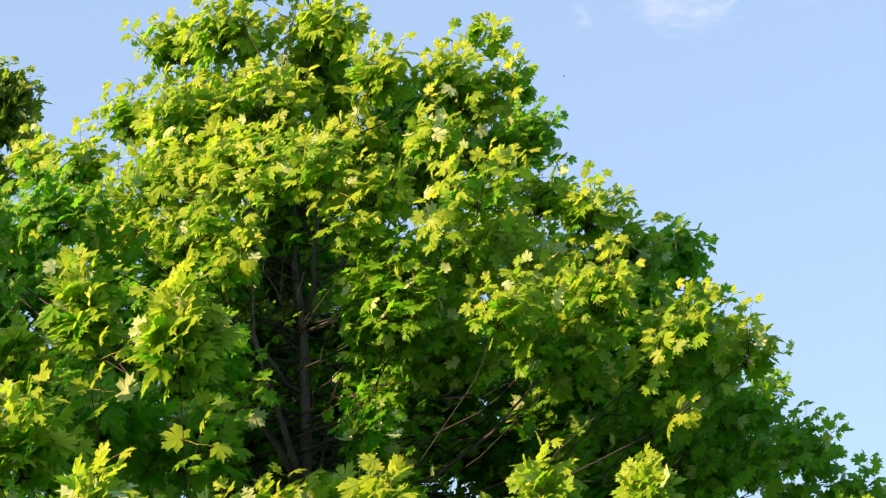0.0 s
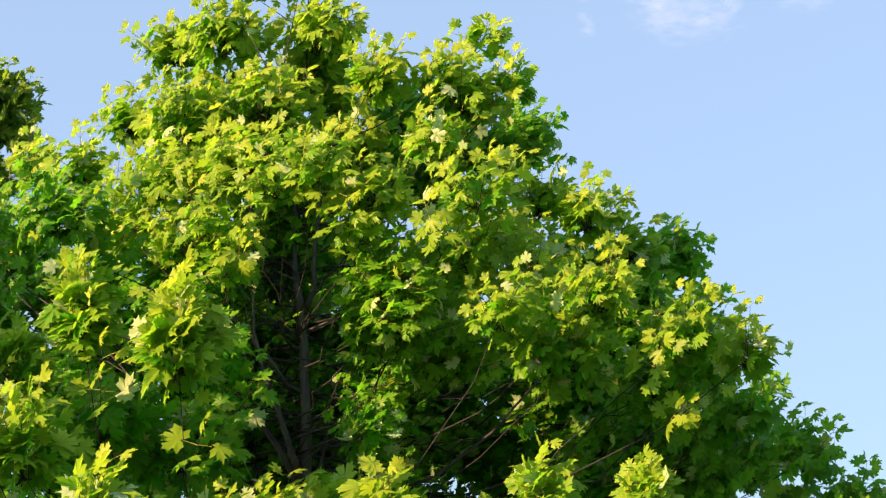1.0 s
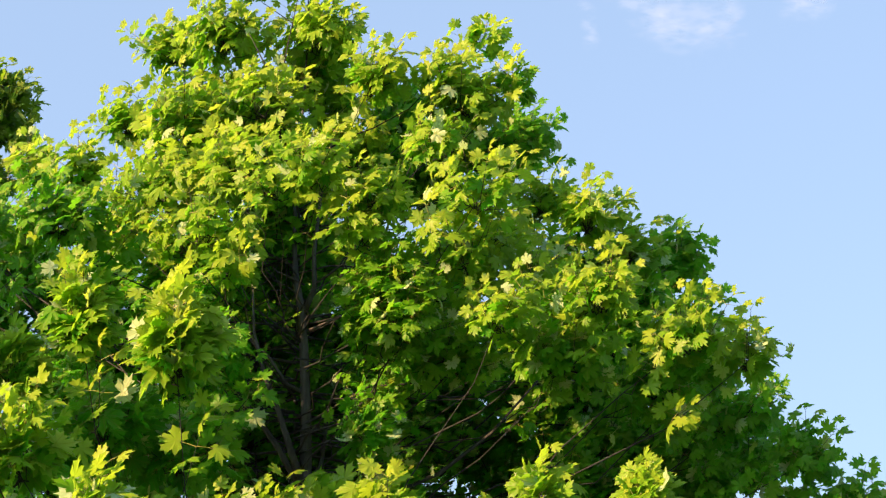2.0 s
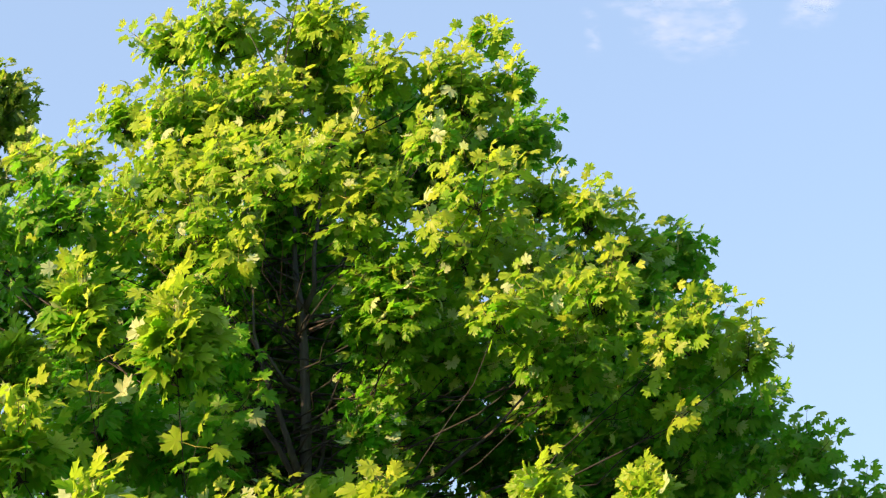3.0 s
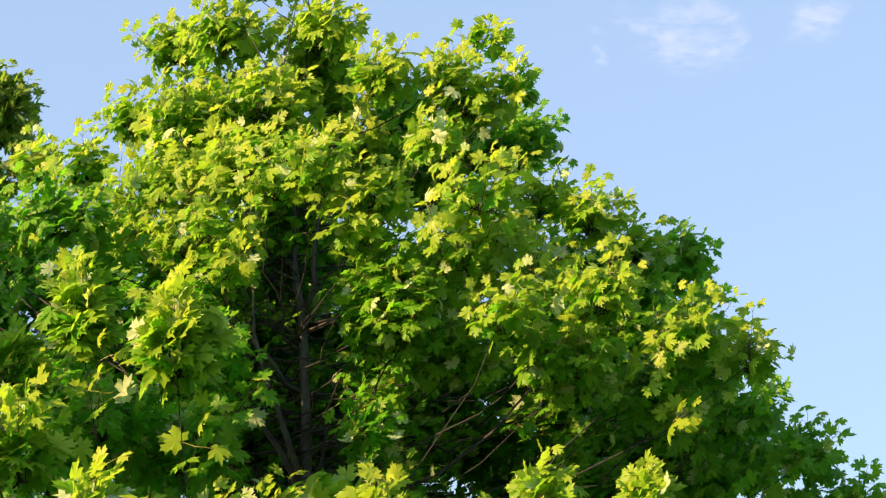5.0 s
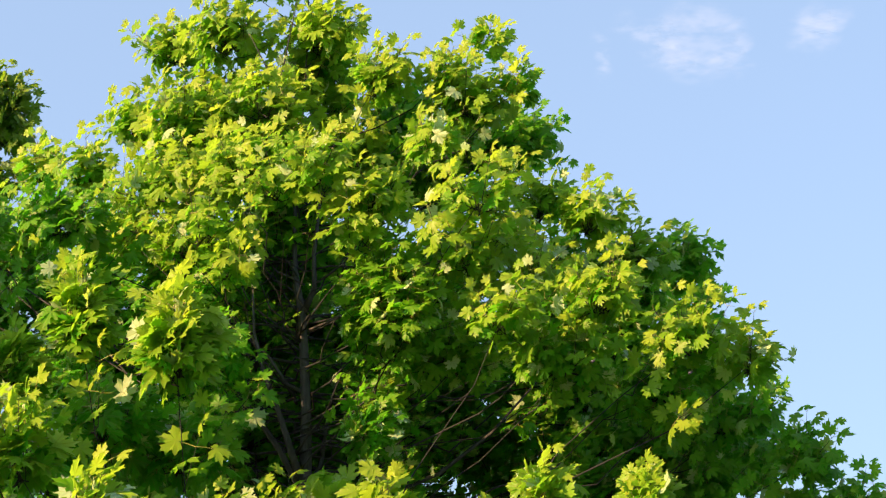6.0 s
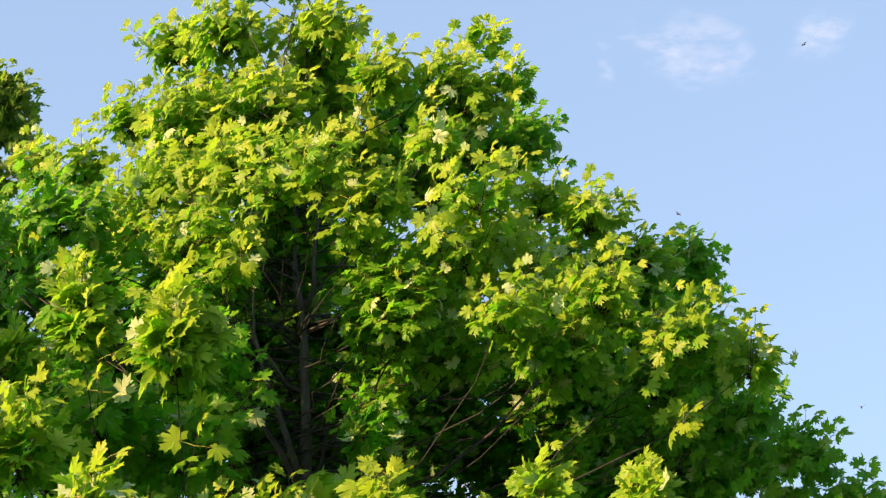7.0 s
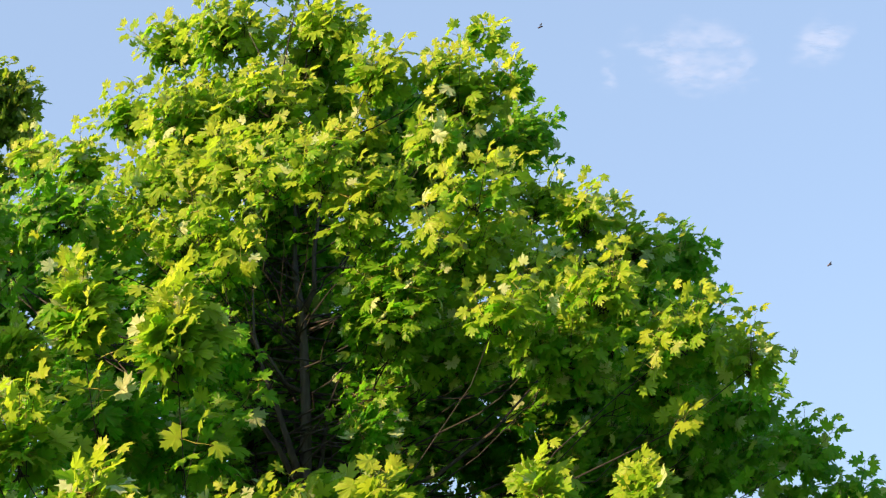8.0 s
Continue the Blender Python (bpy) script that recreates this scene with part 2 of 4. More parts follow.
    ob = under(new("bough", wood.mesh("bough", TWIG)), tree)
    ob.location = root
    alone = sorted(i for _, i in sorted(tips, reverse=True)[:singles])
    for i in alone:
        single_leaf(*leaves.put[i], ob, mats)
    leaves.put = [l for i, l in enumerate(leaves.put) if i not in set(alone)]
    under(tagged(new("foliage", leaves.mesh("foliage", mats)), kind="stuff"), ob)
    BOUGHS[key], HEARTS[key] = (ob, root.copy(), to.length), to.copy()
    return ob


# ---- the ground ----
def lawn():
    n = Nodes("lawn")
    where = n.add("ShaderNodeTexCoord").outputs["Object"]
    tone = n.maths("ADD", n.maths("MULTIPLY", n.noise(60.0, 5.0, where), 0.6), n.maths("MULTIPLY", n.noise(0.5, 4.0, where), 0.4))
    p = n.add("ShaderNodeBsdfPrincipled")
    n.put(p, "Base Color", n.ramp(tone, (0.3, (0.03, 0.055, 0.012)), (0.7, (0.085, 0.12, 0.03))))
    n.put(p, "Roughness", 0.9)
    bump = n.add("ShaderNodeBump")
    n.put(n.put(n.put(bump, "Strength", 0.8), "Distance", 0.05), "Height", n.noise(90.0, 3.0, where))
    n.put(p, "Normal", bump.outputs[0])
    n.put(n.out, 0, p.outputs[0])
    bm = bmesh.new()
    steps = (-4000, -1200, -300, -80, -30, -15, -6, 0, 6, 15, 30, 80, 300, 1200, 4000)
    grid = [[bm.verts.new((x, y + 14, 0.0)) for x in steps] for y in steps]
    for j in range(len(steps) - 1):
        for i in range(len(steps) - 1):
            bm.faces.new((grid[j][i], grid[j][i + 1], grid[j + 1][i + 1], grid[j + 1][i]))
    me = bpy.data.meshes.new("ground")
    bm.to_mesh(me)
    bm.free()
    me.materials.append(n.mat)
    return tagged(new("ground", me), "mown green lawn under the maples", "ground", kind="structure")


lawn()


# ---- the maple ----
def limb(tree, name, path, radii, seed, sides=10, mat=None):
    wood = Wood()
    wood.add(path, radii, sides, 0.07, random.Random(seed))
    return under(new(name, wood.mesh(name, mat or BARK)), tree)


maple = empty_thing("maple_tree", (-1.13, 14.0, 0.0), label="tall green maple tree with a broad leafy crown in sun", category="tree", group="maples")
limb(maple, "trunk", [(0.05, 0.1, -0.1), (0.03, 0.06, 0.25), (-0.02, 0.03, 1.2), (0.02, 0, 2.6), (0.06, 0, 4.2), (0.10, 0, 5.3), (0.09, 0, 5.9), (0.06, 0, 6.4), (0.03, 0, 6.75),
                      (-0.02, 0.0, 7.0), (-0.04, 0.02, 7.27), (-0.05, 0.04, 7.9), (0.0, 0.03, 8.6), (0.02, 0, 9.3), (0.0, 0, 9.75)],
     [0.21, 0.16, 0.135, 0.12, 0.085, 0.052, 0.042, 0.036, 0.032, 0.026, 0.020, 0.013, 0.010, 0.007, 0.003], 1)
limb(maple, "limb", [(0.05, 0, 6.72), (0.13, -0.02, 6.92), (0.12, -0.06, 7.2), (0.16, -0.1, 7.6), (0.2, -0.1, 8.1)], [0.024, 0.021, 0.018, 0.013, 0.006], 2)
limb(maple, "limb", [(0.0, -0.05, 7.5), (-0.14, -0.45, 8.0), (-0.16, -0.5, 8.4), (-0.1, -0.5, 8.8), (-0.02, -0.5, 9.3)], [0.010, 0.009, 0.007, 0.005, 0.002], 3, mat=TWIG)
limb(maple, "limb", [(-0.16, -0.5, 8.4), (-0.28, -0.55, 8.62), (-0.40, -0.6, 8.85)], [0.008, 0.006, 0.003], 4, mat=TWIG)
limb(maple, "limb", [(0.05, 0.0, 6.95), (-0.06, -0.05, 7.0), (-0.16, -0.08, 7.03), (-0.24, -0.1, 7.12)], [0.010, 0.009, 0.007, 0.003], 11, 7)
limb(maple, "limb", [(0.08, 0, 5.35), (0.0, -0.12, 5.55), (-0.10, -0.2, 5.85), (-0.22, -0.25, 6.15), (-0.30, -0.3, 6.45), (-0.32, -0.3, 6.8)], [0.030, 0.027, 0.022, 0.017, 0.012, 0.005], 5)
limb(maple, "limb", [(0.07, 0, 5.3), (-0.10, -0.1, 5.6), (-0.26, -0.16, 5.82), (-0.40, -0.2, 5.98), (-0.47, -0.22, 6.3), (-0.50, -0.25, 6.65)], [0.026, 0.024, 0.020, 0.016, 0.011, 0.005], 6)
limb(maple, "limb", [(0.08, 0, 6.06), (-0.06, -0.06, 6.12), (-0.2, -0.12, 6.32), (-0.36, -0.15, 6.46), (-0.5, -0.2, 6.47)], [0.016, 0.015, 0.012, 0.009, 0.004], 7)
limb(maple, "limb", [(0.09, -0.02, 6.57), (0.22, -0.1, 6.60), (0.34, -0.14, 6.64), (0.48, -0.18, 6.63)], [0.012, 0.010, 0.008, 0.004], 8, 7)
limb(maple, "limb", [(0.13, -0.03, 6.95), (0.24, -0.1, 7.0), (0.36, -0.14, 7.08), (0.46, -0.2, 7.2)], [0.010, 0.009, 0.007, 0.003], 12, 7)
limb(maple, "limb", [(0.1, 0, 4.9), (0.6, 0.2, 5.28), (1.1, 0.3, 5.52), (1.5, 0.35, 5.85), (1.9, 0.3, 6.3)], [0.026, 0.021, 0.017, 0.012, 0.006], 9)
limb(maple, "limb", [(0.0, 0.1, 4.4), (-0.30, 0.45, 5.2), (-0.37, 0.55, 5.75), (-0.34, 0.6, 6.2), (-0.38, 0.6, 6.7)], [0.05, 0.045, 0.04, 0.028, 0.012], 10)
limb(maple, "limb", [(0.08, 0.05, 5.2), (0.20, 0.15, 5.55), (0.24, 0.2, 5.95), (0.34, 0.25, 6.4)], [0.024, 0.020, 0.015, 0.006], 13)

# the clumps of the crown that face the lawn
bough(maple, "a1", (0, 0, 7.97), (-1.14, 0.30, 9.12), (0.16, 0.20, 0.12), 26, leaf=0.122, singles=4, seed=1, thick=0.008)
bough(maple, "a2", (0, 0, 8.32), (-0.63, -0.20, 8.97), (0.19, 0.26, 0.21), 37, leaf=0.122, singles=4, seed=2, thick=0.006)
bough(maple, "a3", (0, 0, 8.84), (0.13, 0.00, 9.08), (0.27, 0.32, 0.26), 51, leaf=0.122, singles=4, seed=3, thick=0.005)
bough(maple, "a4", (0, 0, 9.17), (-0.50, 0.00, 9.69), (0.30, 0.29, 0.17), 43, leaf=0.122, singles=4, seed=4, thick=0.006)
bough(maple, "a5", (0, 0, 7.67), (-1.47, 0.30, 8.47), (0.06, 0.10, 0.06), 19, leaf=0.122, singles=4, seed=5, thick=0.008)
bough(maple, "a6", (0, 0, 7.01), (-0.86, -0.60, 7.96), (0.37, 0.35, 0.26), 43, leaf=0.122, singles=4, seed=6, thick=0.007)
bough(maple, "a7", (0, 0, 7.52), (-0.25, -0.60, 8.15), (0.33, 0.33, 0.26), 39, leaf=0.122, singles=4, seed=7, thick=0.006)
bough(maple, "a8", (0, 0, 7.69), (0.58, -0.50, 8.44), (0.13, 0.20, 0.16), 26, leaf=0.122, singles=4, seed=8, thick=0.007)
bough(maple, "b1", (0, 0, 7.10), (1.30, -0.40, 8.29), (0.23, 0.23, 0.12), 31, leaf=0.122, singles=4, seed=9, thick=0.008)
bough(maple, "b2", (0, 0, 8.11), (1.46, -0.30, 8.93), (0.06, 0.06, 0.06), 5, leaf=0.122, singles=4, seed=10, thick=0.008, reach=0.7)
bough(maple, "b3", (0, 0, 7.55), (1.70, -0.40, 8.47), (0.06, 0.06, 0.06), 6, leaf=0.122, singles=4, seed=11, thick=0.009, reach=0.8)
bough(maple, "b4", (0, 0, 7.46), (1.80, 0.70, 8.46), (0.08, 0.17, 0.13), 31, leaf=0.122, singles=0, seed=12, thick=0.009, sunlit=0.32)
bough(maple, "b5", (0, 0, 6.70), (1.02, -0.70, 7.79), (0.10, 0.12, 0.08), 15, leaf=0.122, singles=4, seed=13, thick=0.008)
bough(maple, "c1", (0, 0, 6.47), (0.25, -1.58, 7.15), (0.22, 0.22, 0.15), 20, leaf=0.122, singles=4, seed=14, thick=0.008)
bough(maple, "c2", (0, 0, 6.08), (-0.96, -0.63, 7.42), (0.39, 0.35, 0.22), 41, leaf=0.122, singles=4, seed=15, thick=0.008)
bough(maple, "c3", (0, 0, 7.17), (-1.89, 0.60, 8.19), (0.07, 0.12, 0.06), 22, leaf=0.122, singles=0, seed=16, thick=0.009)
bough(maple, "c4", (0, 0, 7.08), (-2.41, 1.10, 8.40), (0.06, 0.09, 0.06), 17, leaf=0.122, singles=0, seed=17, thick=0.011)
bough(maple, "c5", (0, 0, 6.55), (-1.70, -0.98, 7.01), (0.38, 0.33, 0.17), 52, leaf=0.122, singles=0, seed=18, thick=0.010, sunlit=0.32)
bough(maple, "c6", (0, 0, 6.08), (-2.56, 1.90, 7.64), (0.47, 0.38, 0.17), 47, leaf=0.122, singles=0, seed=19, thick=0.012, sunlit=0.32)
bough(maple, "c7", (0, 0, 6.04), (-0.54, -1.59, 6.70), (0.29, 0.27, 0.18), 17, leaf=0.122, singles=4, seed=20, thick=0.009)
bough(maple, "c8", (0, 0, 6.17), (0.55, -1.40, 6.75), (0.25, 0.26, 0.19), 18, leaf=0.122, singles=4, seed=21, thick=0.008)
bough(maple, "d1", (0, 0, 5.55), (1.37, -1.70, 6.92), (0.25, 0.22, 0.13), 20, leaf=0.122, singles=5, seed=22, thick=0.010)
bough(maple, "d2", (0, 0, 5.77), (1.30, -1.30, 6.62), (0.21, 0.22, 0.15), 20, leaf=0.122, singles=4, seed=23, thick=0.009)
bough(maple, "d3", (0, 0, 7.05), (1.90, 0.00, 7.58), (0.10, 0.17, 0.13), 21, leaf=0.122, singles=4, seed=24, thick=0.009)
bough(maple, "d4", (0, 0, 5.77), (2.25, -0.30, 7.33), (0.16, 0.18, 0.10), 23, leaf=0.122, singles=4, seed=25, thick=0.010)
bough(maple, "d5", (0, 0, 5.90), (3.13, 1.30, 7.58), (0.15, 0.2, 0.16), 48, leaf=0.122, singles=0, seed=26, thick=0.012, sunlit=0.32)
bough(maple, "d6", (0, 0, 5.36), (2.22, -1.50, 6.22), (0.21, 0.19, 0.08), 24, leaf=0.122, singles=4, seed=27, thick=0.011)
bough(maple, "d7", (0, 0, 4.32), (1.50, -1.70, 6.02), (0.18, 0.17, 0.13), 13, leaf=0.122, singles=5, seed=28, thick=0.010)
bough(maple, "d8", (0, 0, 4.22), (2.83, -1.40, 5.96), (0.24, 0.21, 0.08), 27, leaf=0.122, singles=4, seed=29, thick=0.012)
bough(maple, "e1", (0, 0, 4.63), (3.26, -1.20, 5.90), (0.09, 0.13, 0.08), 16, leaf=0.122, singles=4, seed=30, thick=0.013)
bough(maple, "e2", (0, 0, 4.99), (2.73, -0.54, 5.88), (0.28, 0.25, 0.09), 49, leaf=0.122, singles=4, seed=31, thick=0.012, sunlit=0.32)
bough(maple, "e3", (0, 0, 4.75), (1.99, -1.26, 5.83), (0.26, 0.23, 0.09), 45, leaf=0.122, singles=4, seed=32, thick=0.010, sunlit=0.5)
bough(maple, "e4", (0, 0, 4.23), (3.43, 0.56, 5.94), (0.28, 0.24, 0.07), 45, leaf=0.122, singles=4, seed=33, thick=0.012, sunlit=0.32)
bough(maple, "e5", (0, 0, 4.54), (3.86, 0.00, 5.49), (0.08, 0.13, 0.07), 24, leaf=0.122, singles=4, seed=34, thick=0.013, sunlit=0.32)
bough(maple, "e6", (0, 0, 2.33), (4.22, 0.00, 5.11), (0.07, 0.08, 0.06), 15, leaf=0.122, singles=4, seed=35, thick=0.013, sunlit=0.32)
bough(maple, "e7", (0, 0, 5.40), (0.79, -1.20, 6.18), (0.29, 0.29, 0.18), 57, leaf=0.108, singles=4, seed=36, thick=0.008, flat=1.6, sunlit=0.5)
bough(maple, "e8", (0, 0, 5.75), (1.16, -0.67, 6.07), (0.33, 0.29, 0.12), 75, leaf=0.108, singles=4, seed=37, thick=0.008, flat=1.6, sunlit=0.6)
bough(maple, "f1", (0, 0, 4.02), (0.61, -0.90, 5.40), (0.08, 0.10, 0.06), 19, leaf=0.122, singles=4, seed=38, thick=0.007, sunlit=0.25)
bough(maple, "f2", (0, 0, 3.16), (-1.16, -2.50, 5.60), (0.05, 0.06, 0.18), 26, leaf=0.145, singles=5, seed=39, thick=0.011, reach=1.35, upright=0.7, droop=0.15)
bough(maple, "f3", (0, 0, 2.88), (-0.51, -2.80, 5.33), (0.06, 0.07, 0.20), 30, leaf=0.175, singles=5, seed=40, thick=0.011, reach=1.3, upright=0.6, droop=0.15)
bough(maple, "f4", (0, 0, 3.04), (-1.63, -2.30, 5.37), (0.06, 0.08, 0.06), 15, leaf=0.165, singles=5, seed=41, thick=0.011, upright=0.6, droop=0.0)
bough(maple, "f5", (0, 0, 2.20), (-1.33, -3.20, 4.55), (0.08, 0.13, 0.06), 17, leaf=0.165, singles=5, seed=42, thick=0.013, reach=1.2, upright=0.6, droop=0.0)
bough(maple, "f6", (0, 0, 2.67), (-1.11, -1.73, 5.22), (0.25, 0.24, 0.12), 23, leaf=0.165, singles=5, seed=43, thick=0.011, sunlit=0.25)
bough(maple, "f7", (0, 0, 2.20), (-0.86, -3.60, 4.10), (0.07, 0.09, 0.06), 11, leaf=0.165, singles=5, seed=44, thick=0.013, upright=0.6, droop=0.0)
bough(maple, "f8", (0, 0, 2.89), (-0.65, -1.43, 5.10), (0.26, 0.24, 0.10), 22, leaf=0.165, singles=5, seed=45, thick=0.010, sunlit=0.25)
bough(maple, "g1", (0, 0, 2.45), (0.03, -2.40, 4.24), (0.06, 0.07, 0.06), 9, leaf=0.14, singles=5, seed=46, thick=0.010, upright=0.6, droop=0.0)
bough(maple, "g2", (0, 0, 2.39), (0.78, -2.40, 4.37), (0.10, 0.09, 0.06), 12, leaf=0.165, singles=5, seed=47, thick=0.011, upright=0.6, droop=0.0)
bough(maple, "g3", (0, 0, 2.20), (1.73, -2.40, 4.49), (0.06, 0.08, 0.06), 16, leaf=0.14, singles=5, seed=48, thick=0.012, upright=0.6, droop=0.0)
bough(maple, "g4", (0, 0, 2.20), (2.32, -3.00, 4.32), (0.06, 0.06, 0.06), 30, leaf=0.115, singles=5, seed=49, thick=0.013, upright=0.6, droop=0.1, reach=0.85)
bough(maple, "g5", (0, 0, 2.81), (0.34, -2.00, 4.52), (0.11, 0.09, 0.06), 16, leaf=0.165, singles=5, seed=50, thick=0.009)
bough(maple, "g6", (0, 0, 4.60), (2.38, 0.80, 5.85), (0.23, 0.20, 0.06), 38, leaf=0.122, singles=0, seed=51, thick=0.011, sunlit=0.32)
bough(maple, "g7", (0, 0, 3.75), (3.13, 0.77, 5.49), (0.32, 0.25, 0.06), 48, leaf=0.122, singles=4, seed=52, thick=0.012, sunlit=0.32)
bough(maple, "h1", (0, 0, 6.50), (-0.34, 0.90, 7.00), (0.38, 0.35, 0.19), 103, leaf=0.108, singles=0, seed=53, thick=0.005, flat=1.6, sunlit=0.2)
bough(maple, "h2", (0, 0, 6.95), (-1.05, 1.20, 7.42), (0.35, 0.31, 0.15), 47, leaf=0.108, singles=0, seed=54, thick=0.006, flat=1.6, sunlit=0.2)
bough(maple, "h3", (0, 0, 5.61), (-1.58, 1.60, 7.16), (0.31, 0.29, 0.16), 44, leaf=0.108, singles=0, seed=55, thick=0.006, flat=1.6, sunlit=0.2)
bough(maple, "h4", (0, 0, 5.63), (0.05, 1.70, 6.52), (0.45, 0.44, 0.31), 147, leaf=0.108, singles=0, seed=56, thick=0.006, flat=1.6, sunlit=0.2)
bough(maple, "h5", (0, 0, 5.43), (1.30, 1.90, 6.18), (0.55, 0.44, 0.21), 140, leaf=0.108, singles=0, seed=57, thick=0.006, flat=1.6, sunlit=0.2)
bough(maple, "h6", (0, 0, 7.67), (0.72, 1.00, 8.65), (0.11, 0.25, 0.26), 49, leaf=0.122, singles=0, seed=58, thick=0.005, flat=1.0, sunlit=0.32)
bough(maple, "h7", (0, 0, 7.59), (0.45, 0.70, 8.14), (0.29, 0.31, 0.20), 87, leaf=0.108, singles=0, seed=59, thick=0.005, flat=1.6, sunlit=0.2)
bough(maple, "h8", (0, 0, 6.35), (2.12, 0.50, 7.19), (0.32, 0.29, 0.14), 61, leaf=0.122, singles=0, seed=60, thick=0.006, flat=1.0, sunlit=0.32)
bough(maple, "i1", (0, 0, 6.09), (2.48, 0.60, 6.60), (0.41, 0.36, 0.18), 81, leaf=0.122, singles=0, seed=61, thick=0.007, flat=1.0, sunlit=0.32)
bough(maple, "i2", (0, 0, 3.35), (3.66, 1.27, 5.74), (0.21, 0.18, 0.06), 32, leaf=0.122, singles=0, seed=62, thick=0.008, flat=1.0, sunlit=0.32)
bough(maple, "i3", (0, 0, 5.63), (-0.72, 1.60, 6.44), (0.30, 0.34, 0.25), 100, leaf=0.108, singles=0, seed=63, thick=0.006, flat=1.6, sunlit=0.2)
bough(maple, "i4", (0, 0, 5.09), (2.79, 0.90, 5.84), (0.41, 0.33, 0.13), 94, leaf=0.108, singles=0, seed=64, thick=0.007, flat=1.6, sunlit=0.2)
bough(maple, "j1", (0, 0, 5.91), (-0.41, -1.50, 6.47), (0.15, 0.15, 0.13), 9, leaf=0.122, singles=4, seed=65, thick=0.008)
bough(maple, "j2", (0, 0, 5.86), (0.75, -1.30, 6.44), (0.23, 0.22, 0.13), 20, leaf=0.122, singles=4, seed=66, thick=0.008, sunlit=0.5)
bough(maple, "j3", (0, 0, 5.71), (0.58, -1.00, 6.19), (0.06, 0.11, 0.06), 26, leaf=0.108, singles=4, seed=67, thick=0.008, flat=1.6, sunlit=0.5)
bough(maple, "j4", (0, 0, 6.94), (-0.94, 0.30, 7.36), (0.23, 0.24, 0.13), 26, leaf=0.122, singles=4, seed=68, thick=0.007)
bough(maple, "j5", (0, 0, 5.77), (0.94, -0.40, 6.20), (0.16, 0.17, 0.07), 42, leaf=0.108, singles=4, seed=69, thick=0.007, flat=1.6, sunlit=0.2)
bough(maple, "j6", (0, 0, 5.57), (1.73, -1.00, 6.60), (0.16, 0.18, 0.13), 16, leaf=0.122, singles=4, seed=70, thick=0.009)
bough(maple, "j7", (0, 0, 6.39), (-0.35, -1.10, 7.42), (0.29, 0.27, 0.18), 28, leaf=0.122, singles=4, seed=71, thick=0.008)
bough(maple, "j8", (0, 0, 6.54), (0.63, -1.48, 7.02), (0.20, 0.20, 0.13), 18, leaf=0.122, singles=4, seed=72, thick=0.008)
bough(maple, "l1", (0, 0, 6.54), (-0.51, 0.50, 6.95), (0.12, 0.15, 0.06), 20, leaf=0.108, singles=0, seed=73, thick=0.005, flat=1.6, sunlit=0.2)
bough(maple, "l2", (0, 0, 6.66), (2.67, 0.40, 7.35), (0.09, 0.13, 0.06), 23, leaf=0.122, singles=0, seed=74, thick=0.007, flat=1.0)
bough(maple, "l3", (0, 0, 4.92), (1.71, 0.90, 6.27), (0.14, 0.15, 0.06), 36, leaf=0.108, singles=0, seed=75, thick=0.006, flat=1.6, sunlit=0.2)
bough(maple, "l4", (0, 0, 6.38), (-1.79, 1.80, 7.65), (0.27, 0.25, 0.11), 35, leaf=0.108, singles=0, seed=76, thick=0.007, flat=1.6, sunlit=0.2)
bough(maple, "l5", (0, 0, 6.35), (1.53, -0.90, 6.96), (0.16, 0.19, 0.13), 16, leaf=0.122, singles=4, seed=77, thick=0.006, flat=1.0)
bough(maple, "l6", (0, 0, 5.83), (-0.28, 0.90, 6.61), (0.19, 0.23, 0.14), 58, leaf=0.108, singles=0, seed=78, thick=0.005, flat=1.6, sunlit=0.2)
bough(maple, "m1", (0, 0, 2.20), (-1.20, -3.20, 3.83), (0.11, 0.10, 0.06), 13, leaf=0.15, singles=5, seed=79, thick=0.013)
bough(maple, "m2", (0, 0, 2.20), (-0.70, -3.00, 4.01), (0.12, 0.10, 0.06), 13, leaf=0.15, singles=5, seed=80, thick=0.012)
bough(maple, "m3", (0, 0, 2.35), (-0.24, -2.40, 4.25), (0.10, 0.12, 0.06), 15, leaf=0.15, singles=5, seed=81, thick=0.010)
bough(maple, "m4", (0, 0, 2.35), (0.34, -2.20, 4.22), (0.14, 0.12, 0.06), 21, leaf=0.15, singles=5, seed=82, thick=0.010)
bough(maple, "m5", (0, 0, 2.20), (1.19, -2.20, 4.22), (0.14, 0.12, 0.06), 21, leaf=0.15, singles=5, seed=83, thick=0.010)
bough(maple, "m6", (0, 0, 2.20), (1.85, -2.80, 4.06), (0.12, 0.11, 0.06), 19, leaf=0.15, singles=5, seed=84, thick=0.012)
bough(maple, "m7", (0, 0, 3.24), (3.22, 0.69, 4.99), (0.19, 0.16, 0.06), 29, leaf=0.122, singles=4, seed=85, thick=0.012, sunlit=0.32)
bough(maple, "m8", (0, 0, 3.12), (3.80, 0.38, 5.14), (0.14, 0.14, 0.06), 24, leaf=0.122, singles=4, seed=86, thick=0.013, sunlit=0.32)
bough(maple, "m9", (0, 0, 2.72), (4.11, -0.50, 4.71), (0.10, 0.12, 0.06), 21, leaf=0.122, singles=4, seed=87, thick=0.013, sunlit=0.32)
bough(maple, "n1", (0, 0, 7.77), (0.75, 0.60, 8.65), (0.06, 0.15, 0.13), 27, leaf=0.122, singles=0, seed=88, thick=0.007, sunlit=0.32)
